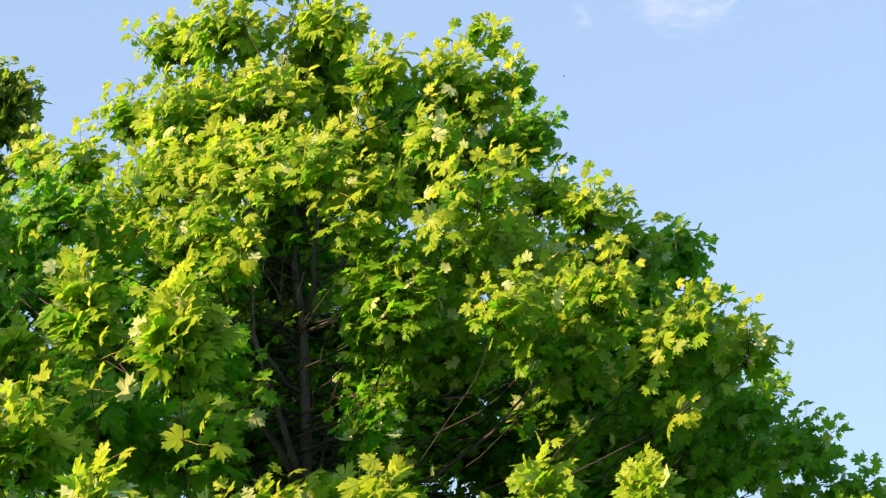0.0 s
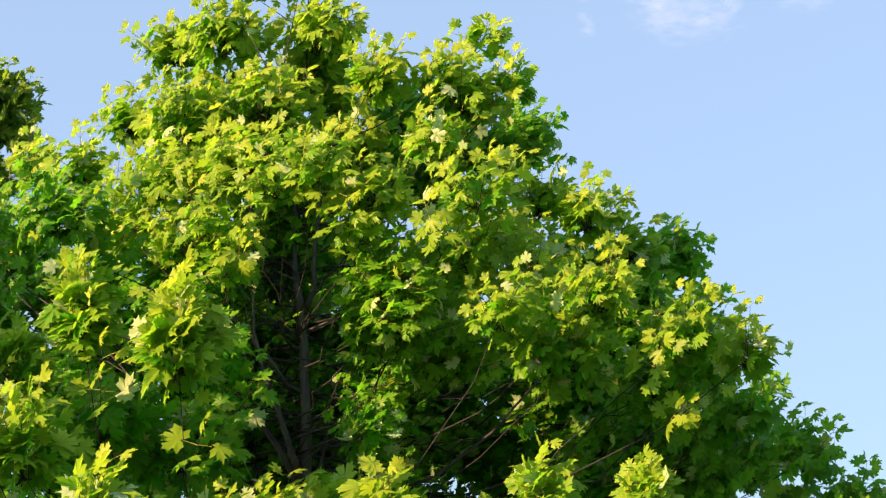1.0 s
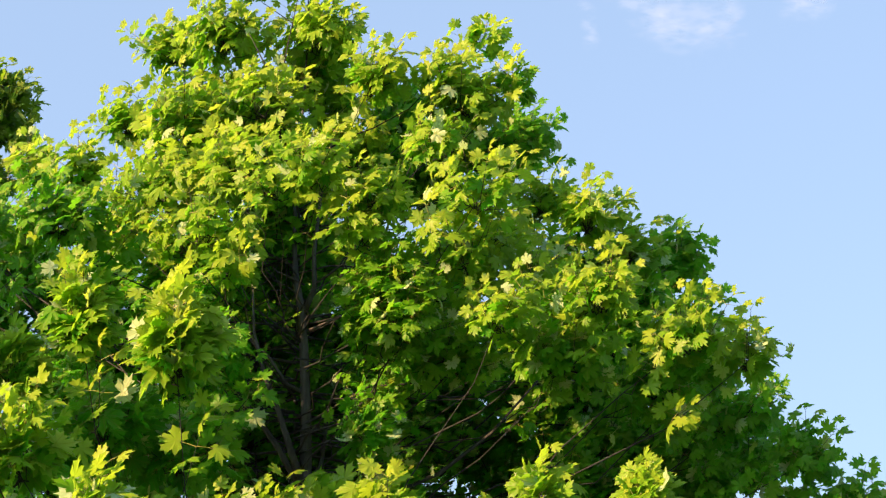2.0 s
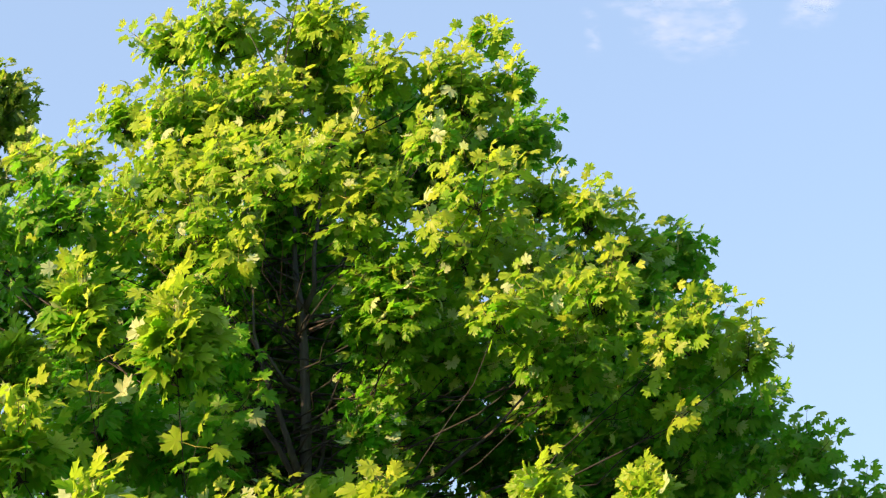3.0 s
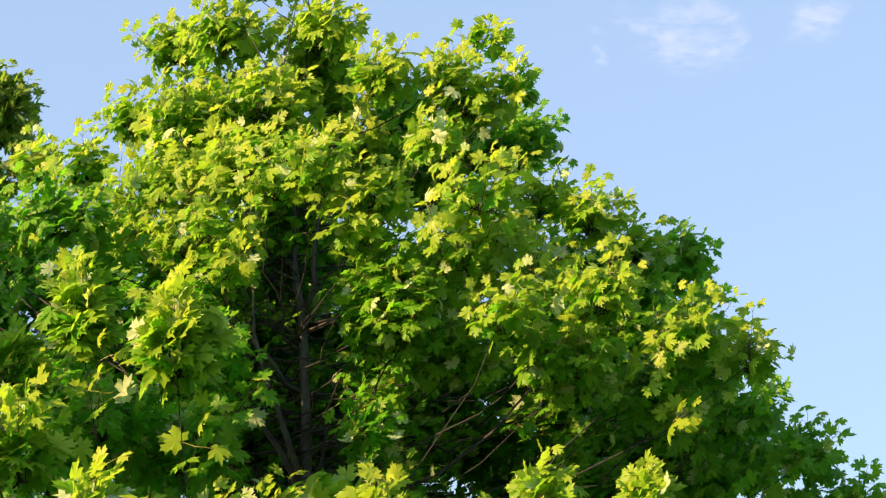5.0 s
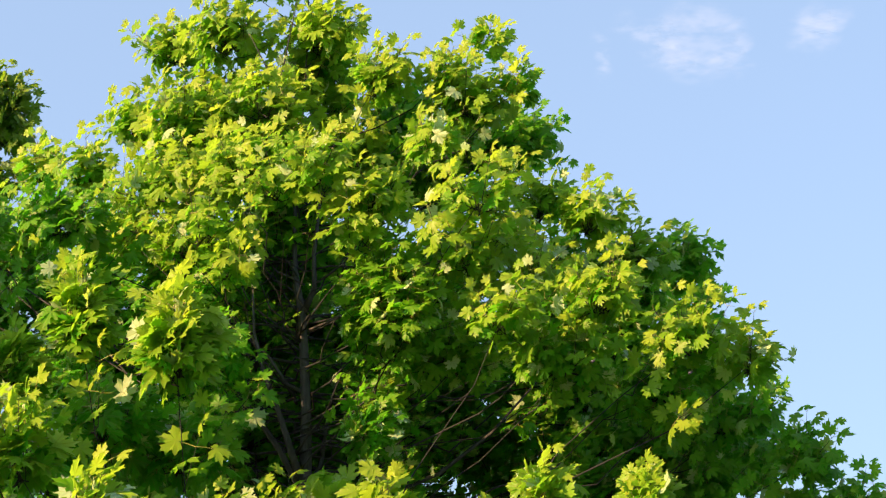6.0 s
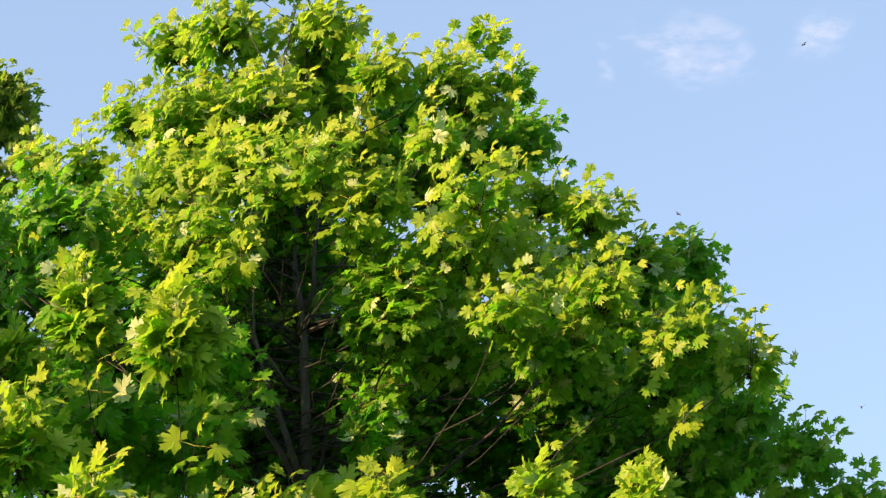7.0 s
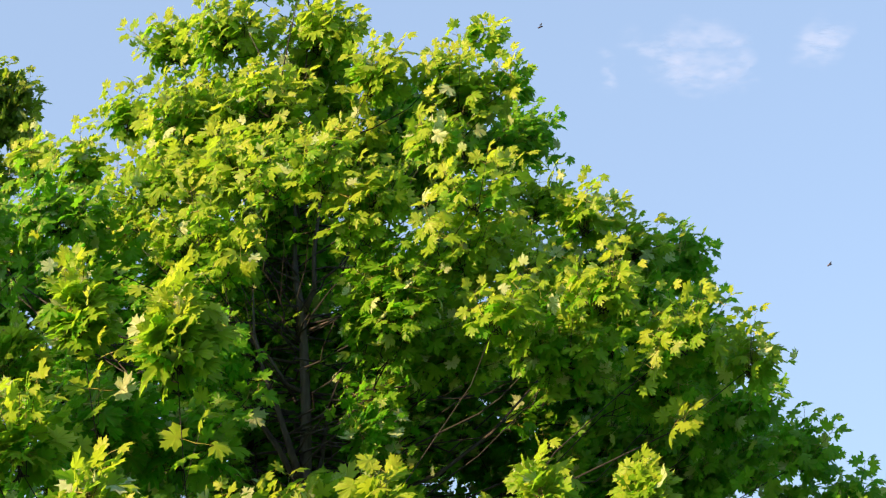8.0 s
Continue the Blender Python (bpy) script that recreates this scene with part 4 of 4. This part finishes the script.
# ---- what moves ----
def sway(keys, *rows):
    """The wind bends boughs about their roots; rows: seconds, and how far the clump's heart goes aside and up, in centimetres."""
    for key in keys.split():
        ob, root, reach = BOUGHS[key]
        arm = HEARTS[key]
        poses = []
        for t, aside, up in rows:
            way = Vector((aside, 0, up)) / 100
            axis = arm.cross(way)
            turn = Matrix.Rotation(math.atan2(axis.length, arm.length_squared), 4, axis) if axis.length > 1e-6 else Matrix.Identity(4)
            slip = arm * (way.dot(arm) / arm.length_squared)
            poses.append((t, Matrix.Translation(root + slip) @ turn))
        walk(ob, poses)


def flutter(ob, seed):
    """A single leaf rocks about its stalk's foot."""
    rng = random.Random(seed)
    rest, size = ob.matrix_basis.copy(), ob.scale[0]
    rest = rest @ Matrix.Diagonal((1 / size, 1 / size, 1 / size, 1))
    beat, phase, swing = rng.uniform(0.5, 1.1), rng.uniform(0, 6.28), rng.uniform(3, 9)
    foot = Vector((0, -0.6 * size, 0))
    rows = []
    for k in range(41):
        t = k * 0.2
        gust = 0.55 + 0.45 * math.sin(0.9 * t + phase)
        a = swing * gust * math.sin(6.28 * beat * t + phase)
        b = swing * 0.7 * gust * math.sin(6.28 * beat * 0.71 * t + 2 * phase)
        rock = Matrix.Translation(foot) @ pose(0, 0, 0, b, a, 0.3 * a) @ Matrix.Translation(-foot)
        rows.append((t, rest @ rock))
    walk(ob, rows)


def fly(key, *rows):
    """Insects head along their way."""
    poses = []
    for k, (t, x, y, z) in enumerate(rows):
        a, b = rows[max(0, k - 1)], rows[min(len(rows) - 1, k + 1)]
        head = math.degrees(math.atan2(-(b[1] - a[1]), max(abs(b[2] - a[2]), 0.02)))
        poses.append((t, pose(x, y, z, 25, 0, max(-80, min(80, head)))))
    walk(INSECTS[key], poses)


def motions():
    DRIFT = (47.8, 173.5, 0.0)
    for ob in CLOUDS:
        at, turn = ob.location.copy(), math.degrees(ob.rotation_euler.z)
        walk(ob, [(t, pose(*(at + Vector(DRIFT) * (t - 3.5) / 8), 0, 0, turn)) for t in (0.0, 4.0, 8.0)])
    sway("d5", (0, -2.0, 2.7), (0.5, -3.3, 3.3), (1, -3.3, 2.7), (1.5, -2.0, 1.3), (3, -0.6, 0.7), (3.5, 0.0, -0.0), (4, 0.0, -0.0), (4.5, 1.3, -0.6), (6, 3.9, -2.6), (6.5, 8.5, -5.2), (7, 8.5, -5.9), (7.5, 3.9, -2.6), (8, 1.3, -1.3))
    sway("l2", (0, -2.5, 3.1), (0.5, -3.7, 1.8), (1, -4.3, 1.2), (1.5, -4.3, 0.6), (3, -0.6, -0.0), (3.5, 0.0, -0.0), (4, -0.6, 1.2), (6, 3.7, -3.7), (6.5, 6.7, -10.3), (7, 7.3, -8.5), (7.5, 3.7, -1.2), (8, 0.0, 2.5))
    sway("b2", (0, -0.7, 1.4), (0.5, -0.7, 0.7), (1, -0.7, 0.7), (1.5, -1.3, 0.7), (3, 0.0, -0.0), (3.5, 0.0, -0.0), (4, 0.7, -0.0), (4.5, 0.7, -0.0), (6, 2.0, -0.7), (6.5, 2.8, -1.4), (7, -1.3, -0.0), (7.5, -1.3, 0.7), (8, -2.0, 0.7))
    sway("b3 b1", (0, -0.7, 1.3), (0.5, -0.7, 0.7), (1, -0.7, 0.7), (1.5, -0.7, -0.0), (3, -0.7, -0.0), (3.5, 0.0, -0.0), (4, 0.7, -0.0), (4.5, 1.3, -0.7), (6, 2.7, -1.4), (6.5, 3.4, -1.4), (7, -0.7, -0.0), (7.5, -2.0, 1.3), (8, -2.0, 1.3))
    sway("b4 w5 w6", (0, 0.0, 2.0), (0.5, 0.0, 1.4), (1, 0.0, 1.4), (1.5, -0.7, 0.7), (3, 0.0, -0.0), (3.5, 0.0, -0.0), (4, 0.0, -0.0), (4.5, 0.7, -0.7), (6, 1.3, -0.7), (6.5, 2.0, -2.0), (7, 0.0, -0.7), (7.5, -1.4, 2.0), (8, -1.4, 1.4))
    sway("b5", (0, 0.7, 1.4), (0.5, 0.7, 0.7), (1, 0.0, 0.7), (1.5, 0.0, 0.7), (3, 0.0, 0.7), (3.5, 0.0, -0.0), (4, 0.7, -0.0), (4.5, 0.7, -0.0), (6, 0.7, -0.0), (6.5, 1.4, -0.0), (7, 1.4, -0.0), (7.5, 1.4, -0.0), (8, 0.7, -0.0))
    sway("a8", (0, -0.7, -0.0), (0.5, -0.7, -0.0), (1, -0.7, -0.0), (1.5, -0.7, -0.0), (3, -0.7, -0.0), (3.5, 0.0, -0.0), (4, 0.7, -0.0), (4.5, 0.7, -0.0), (6, 2.0, -0.0), (6.5, 2.0, -0.0), (7, 1.3, -0.0), (7.5, -0.7, -0.0), (8, -0.7, -0.0))
    sway("a3 a4 v2 w4", (0, 1.4, 0.7), (0.5, 0.7, 0.7), (1, 0.0, -0.0), (1.5, 0.0, -0.0), (3, 0.0, -0.0), (3.5, 0.0, -0.0), (4, 0.7, -0.0), (4.5, 0.7, -0.0), (6, 1.4, -0.0), (6.5, 1.4, -0.0), (7, 2.0, -0.0), (7.5, 2.0, -0.0), (8, 1.4, -0.0))
    sway("a2 a7 v1 v3 w2 w3", (0, 1.3, 0.7), (0.5, 0.7, 0.7), (1, 0.7, -0.0), (1.5, 0.0, -0.0), (3, -0.7, -0.0), (3.5, 0.0, -0.0), (4, 0.7, -0.0), (4.5, 0.7, -0.0), (6, 1.3, -0.0), (6.5, 1.3, -0.0), (7, 2.0, -0.0), (7.5, 2.0, -0.0), (8, 2.0, 0.7))
    sway("a1", (0, 1.4, 0.7), (0.5, 2.0, -0.0), (1, 1.4, -1.4), (1.5, 0.7, -1.4), (3, -0.7, -0.0), (3.5, 0.0, -0.0), (4, 1.4, -0.0), (4.5, 2.0, -0.0), (6.5, 1.4, -0.7), (7, 2.7, -0.0), (7.5, 0.0, 0.7), (8, 0.0, 0.7))
    sway("a5 c3 c4", (0, 1.3, 0.7), (0.5, 2.0, -0.0), (1, 1.3, -1.4), (1.5, 0.7, -2.0), (3, -1.4, -1.4), (3.5, 0.0, -0.0), (4, 0.0, -0.0), (4.5, 1.3, 0.7), (6, 6.1, -2.7), (6.5, 4.1, -3.4), (7, 2.0, -0.7), (7.5, 2.0, 2.7), (8, 0.7, 2.0))
    sway("k1 k2 k3 k4", (0, 2.6, 1.8), (0.5, 3.5, 0.9), (1, 2.6, 0.9), (1.5, 1.8, 0.9), (3, 0.0, -0.0), (3.5, 0.0, -0.0), (4, 0.9, -0.0), (4.5, 0.9, -0.9), (6, 0.9, -1.7), (6.5, 0.9, -1.7), (7, 0.9, -0.9), (7.5, 0.9, 0.9), (8, 2.6, 1.8))
    sway("c1 j7", (0, 1.3, 1.9), (0.5, 0.7, 1.3), (1, 0.7, 1.3), (1.5, 0.0, 0.6), (3, -0.6, -0.0), (3.5, 0.0, -0.0), (4, 0.7, -0.0), (4.5, 0.7, -0.0), (6, 1.3, -0.0), (6.5, 1.3, -0.0), (7, 1.3, 0.6), (7.5, 1.3, 0.6), (8, 1.3, 1.3))
    sway("d1 l5", (0, 0.0, 1.3), (0.5, -0.6, 1.3), (1, -0.6, 0.6), (1.5, -0.6, 0.6), (3, 0.0, -0.0), (3.5, 0.0, -0.0), (4, 0.7, -0.0), (4.5, 0.7, -0.6), (6, 0.7, -0.6), (6.5, 1.3, -0.6), (7, 0.7, -0.6), (7.5, 0.7, -0.6), (8, -1.2, -0.6))
    sway("d4 d3", (0, 0.0, 2.0), (0.5, -0.7, 2.0), (1, -0.7, 1.3), (1.5, 0.0, 0.7), (3, 0.0, -0.0), (3.5, 0.0, -0.0), (4, 0.7, -0.7), (4.5, 0.7, -0.7), (6, 0.0, -0.7), (6.5, 1.4, -0.7), (7, 0.7, -0.7), (7.5, 0.0, -2.0), (8, -2.7, -2.0))
    sway("d8", (0, -1.3, 1.2), (0.5, -1.3, 1.2), (1, -1.3, 1.2), (1.5, -1.3, 1.2), (3, -0.6, -0.0), (3.5, 0.0, -0.0), (4, 1.3, -0.0), (4.5, 0.6, -0.0), (6, -0.6, -0.0), (6.5, 0.0, -0.0), (7, -1.3, -0.0), (7.5, -1.3, 0.6), (8, -3.1, 0.6))
    sway("e1", (0, 0.0, 2.7), (0.5, 0.0, 2.0), (1, -0.7, 2.0), (1.5, -0.7, 1.3), (3, 0.0, -0.0), (3.5, 0.0, -0.0), (4, 0.7, -0.7), (4.5, 0.7, -0.7), (6, 1.3, -2.0), (6.5, 2.0, -3.4), (7, 2.0, -4.8), (8, 2.0, -3.4))
    sway("d6 h8", (0, -0.6, 1.9), (0.5, -0.6, 1.9), (1, -0.6, 1.9), (1.5, -0.6, 1.9), (3, -0.6, 0.6), (3.5, 0.0, -0.0), (4, 0.7, 0.6), (4.5, 0.7, 0.6), (6, 0.7, 1.3), (6.5, 0.7, 1.3), (7, 0.7, 1.3), (7.5, 0.7, 1.3), (8, 0.7, 1.3))
    sway("d7 d2 j6", (0, 0.6, 1.9), (0.5, 0.6, 1.9), (1, 0.0, 1.2), (1.5, 0.0, 0.6), (3, 0.0, -0.0), (3.5, 0.0, -0.0), (4, 0.6, -0.0), (4.5, 0.6, -0.7), (6, 0.6, -0.7), (6.5, 1.2, -0.7), (7, 0.6, -0.0), (7.5, 0.0, -0.7), (8, -1.9, -0.7))
    sway("e2 i1 e9 g7", (0, 0.0, 4.5), (0.5, -0.7, 3.8), (1, -0.7, 3.8), (1.5, -1.3, 3.2), (3, -0.7, 0.7), (3.5, 0.0, -0.0), (4, 0.6, -0.6), (4.5, 0.0, -0.6), (6, -0.7, 0.7), (6.5, -0.7, 2.6), (7, -0.7, 2.6), (7.5, -1.9, 3.2), (8, -1.9, 3.8))
    sway("e3", (0, -1.9, 6.9), (0.5, -2.5, 6.3), (1, -2.5, 5.7), (1.5, -1.9, 5.7), (3, -1.3, 1.3), (3.5, 0.0, -0.0), (4, 0.0, -0.6), (4.5, 0.0, -0.0), (6, -1.3, 3.2), (6.5, -1.9, 5.1), (7, -1.9, 5.7), (7.5, -3.8, 6.9), (8, -3.8, 7.6))
    sway("e5", (0, -0.7, 4.8), (0.5, -1.4, 4.1), (1, -1.4, 4.1), (1.5, -1.4, 3.4), (3, -0.7, 1.3), (3.5, 0.0, -0.0), (4, 0.0, -0.0), (4.5, 0.0, 0.7), (6, -0.7, 1.3), (6.5, -1.4, 2.0), (7, -1.4, 2.0), (7.5, -2.0, 3.4), (8, -2.0, 4.1))
    sway("e4 e6 m8 m9 i2", (0, 0.0, 6.1), (0.5, -0.7, 5.4), (1, -0.7, 4.8), (1.5, -1.4, 4.1), (3, -0.7, 1.3), (3.5, 0.0, -0.0), (4, 0.0, -0.7), (4.5, 0.0, 1.3), (6, -1.4, 2.0), (6.5, -1.4, 2.7), (7, -1.4, 3.4), (7.5, -2.0, 4.1), (8, -2.0, 4.8))
    sway("g3", (0, 0.5, 3.9), (0.5, 0.5, 3.4), (1, 0.0, 3.4), (1.5, 0.0, 2.3), (3, 0.0, -0.0), (3.5, 0.0, -0.0), (4, 0.5, -0.0), (4.5, 0.5, -0.5), (6, 1.1, 0.6), (6.5, 0.0, 2.3), (7, 0.0, 2.3), (7.5, 0.5, 2.8), (8, -0.5, 3.9))
    sway("g4 g7", (0, 0.5, 3.4), (0.5, 0.0, 3.4), (1, 0.0, 2.8), (1.5, 0.0, 2.3), (3, 0.0, -0.0), (3.5, 0.0, -0.0), (4, 0.5, -0.0), (4.5, 0.5, -0.5), (6, 0.5, -0.0), (6.5, 0.0, 1.1), (7, 0.0, 1.7), (7.5, 0.0, 2.3), (8, -1.1, 3.4))
    sway("g2 g1", (0, 1.1, 3.4), (0.5, 1.7, 2.2), (1, 1.1, 2.2), (1.5, 0.5, 1.7), (3, 0.0, -0.0), (3.5, 0.0, -0.0), (4, 0.5, -1.1), (4.5, 0.0, -2.3), (6, 0.5, -0.6), (6.5, 0.5, 0.5), (7, 0.0, 2.2), (7.5, -0.6, 2.8), (8, -0.6, 3.4))
    sway("f1 g5", (0, 0.6, 2.4), (0.5, 0.6, 2.4), (1, 0.6, 2.4), (1.5, 0.6, 2.4), (3, 0.0, -0.0), (3.5, 0.0, -0.0), (4, 0.0, -0.0), (4.5, 0.6, 0.6), (6, 1.8, 1.8), (6.5, 1.8, 1.8), (7, 1.8, 1.8), (7.5, 1.8, 1.8), (8, 1.8, 3.1))
    sway("f7", (0, 1.6, 2.2), (0.5, 2.1, 2.2), (1, 2.1, 1.6), (1.5, 1.0, 1.1), (3, 0.5, -0.0), (3.5, 0.0, -0.0), (4, 0.5, -0.5), (4.5, 0.5, -0.5), (6, 0.5, 1.1), (6.5, 1.0, 2.2), (7, 0.0, 2.7), (7.5, 0.0, 3.8), (8, 0.5, 5.4))
    sway("f5 f4", (0, 1.6, 2.1), (0.5, 2.1, 1.6), (1, 2.1, 1.6), (1.5, 1.1, 1.1), (3, 0.5, -0.0), (3.5, 0.0, -0.0), (4, 0.5, -0.0), (4.5, 0.5, -0.0), (6, 0.5, 0.5), (6.5, 0.5, 1.1), (7, 0.0, 1.6), (7.5, 0.0, 2.1), (8, 0.5, 3.7))
    sway("f3 f8", (0, 1.6, 1.6), (0.5, 2.2, 1.1), (1, 1.6, 1.1), (1.5, 0.5, 0.5), (3, 0.5, -0.0), (3.5, 0.0, -0.0), (4, 0.5, -0.0), (4.5, 0.5, -0.0), (6, 0.5, -0.0), (6.5, 0.5, 0.5), (7, 0.0, 0.5), (7.5, 0.0, 1.1), (8, 0.5, 2.2))
    sway("f2 f6 n3 r1", (0, 1.7, 1.1), (0.5, 2.3, 1.1), (1, 1.7, 1.1), (1.5, 1.1, 0.5), (3, 0.6, -0.0), (3.5, 0.0, -0.0), (4, 0.6, -0.0), (4.5, 0.6, -0.0), (6, 0.6, -0.0), (6.5, 1.1, 0.5), (7, 0.0, 0.5), (7.5, 0.0, 0.5), (8, 0.6, 1.7))
    sway("c5 c6 r4 t2", (0, 2.0, 2.0), (0.5, 2.0, 2.0), (1, 1.4, 1.4), (1.5, 0.7, 1.4), (3, 0.0, -0.0), (3.5, 0.0, -0.0), (4, 0.7, -0.0), (4.5, 1.4, -0.0), (6, 2.0, -0.7), (6.5, 2.0, 0.7), (7, 2.0, 0.7), (7.5, 2.0, 0.7), (8, 2.0, 2.0))
    sway("o1 j8 w1 c7 c8 j1 j2 a6 c2 j4", (0, 1.4, 1.4), (0.5, 1.4, 1.4), (1, 0.7, 1.4), (1.5, 0.7, 0.7), (3, 0.0, -0.0), (3.5, 0.0, -0.0), (4, 0.7, -0.0), (4.5, 0.7, -0.0), (6, 0.7, -0.0), (6.5, 1.4, -0.0), (7, 1.4, -0.0), (7.5, 1.4, -0.0), (8, 1.4, 0.7))
    lone = [o for key in BOUGHS for o in BOUGHS[key][0].children if o.name.startswith("leaf")]
    for k, ob in enumerate(lone):
        if k % 2 == 0:
            flutter(ob, k)
    fly("a", (0, 1.34, 5.20, 3.42), (0.1, 1.22, 5.18, 3.46), (0.2, 1.12, 5.17, 3.49), (0.3, 1.01, 5.16, 3.51), (0.4, 0.92, 5.15, 3.52), (0.5, 0.81, 5.16, 3.52), (0.7, 0.59, 5.17, 3.48), (1, 0.27, 5.22, 3.36), (1.5, -0.14, 5.41, 2.88), (8, -0.30, 5.74, 2.07))
    fly("b", (0, 0.88, 5.22, 3.36), (0.3, 0.68, 5.09, 3.69), (0.4, 0.62, 5.04, 3.80), (0.5, 0.56, 5.01, 3.87), (0.6, 0.51, 4.98, 3.95), (0.7, 0.44, 4.95, 4.03), (0.8, 0.36, 4.92, 4.10), (1, 0.17, 4.87, 4.23), (1.3, -0.14, 4.78, 4.46), (8, -0.78, 4.29, 5.67))
    fly("c", (0, 0.41, 5.81, 4.58), (0.2, 0.42, 5.86, 4.45), (0.4, 0.42, 5.89, 4.37), (0.6, 0.41, 5.92, 4.29), (0.9, 0.38, 5.98, 4.14), (1.4, 0.34, 6.11, 3.82), (2.2, 0.34, 6.40, 3.11), (8, 0.41, 6.86, 1.98))
    fly("d", (0, 0.19, 5.68, 2.22), (5.6, 0.35, 5.41, 2.90), (6, 0.71, 5.23, 3.33), (6.3, 0.95, 5.20, 3.42), (6.5, 1.04, 5.20, 3.41), (6.6, 1.09, 5.21, 3.39), (6.7, 1.12, 5.22, 3.36), (6.8, 1.15, 5.23, 3.34), (6.9, 1.18, 5.24, 3.30), (7, 1.20, 5.27, 3.24), (7.1, 1.20, 5.30, 3.16), (7.3, 1.21, 5.37, 2.99), (8, 1.21, 5.68, 2.22))
    fly("e", (0, 1.62, 5.07, 5.06), (5.9, 1.51, 5.23, 4.67), (6.2, 1.27, 5.32, 4.46), (6.5, 1.04, 5.38, 4.31), (6.7, 0.89, 5.42, 4.19), (6.9, 0.78, 5.49, 4.03), (7.2, 0.65, 5.59, 3.78), (7.8, 0.38, 5.87, 3.10), (8, 0.31, 5.97, 2.85))
    fly("f", (0, -0.15, 6.13, 2.44), (5.6, 0.20, 5.88, 3.06), (6, 0.47, 5.69, 3.52), (6.3, 0.65, 5.58, 3.80), (6.5, 0.76, 5.52, 3.95), (6.7, 0.89, 5.45, 4.13), (6.9, 1.05, 5.37, 4.32), (7.2, 1.27, 5.22, 4.70), (8, 1.71, 4.94, 5.39))
    fly("g", (0, -1.76, 4.53, 5.07), (6.8, -1.11, 4.71, 4.62), (7.5, -0.40, 4.81, 4.38), (7.8, 0.01, 4.84, 4.30), (7.9, 0.14, 4.85, 4.28), (8, 0.28, 4.86, 4.25))
    fly("h", (0, -0.78, 5.62, 2.37), (6.6, -0.14, 5.41, 2.88), (7.4, 0.37, 5.26, 3.27), (7.7, 0.66, 5.17, 3.48), (7.8, 0.80, 5.14, 3.55), (7.9, 0.95, 5.12, 3.60), (8, 1.11, 5.12, 3.62))


motions()
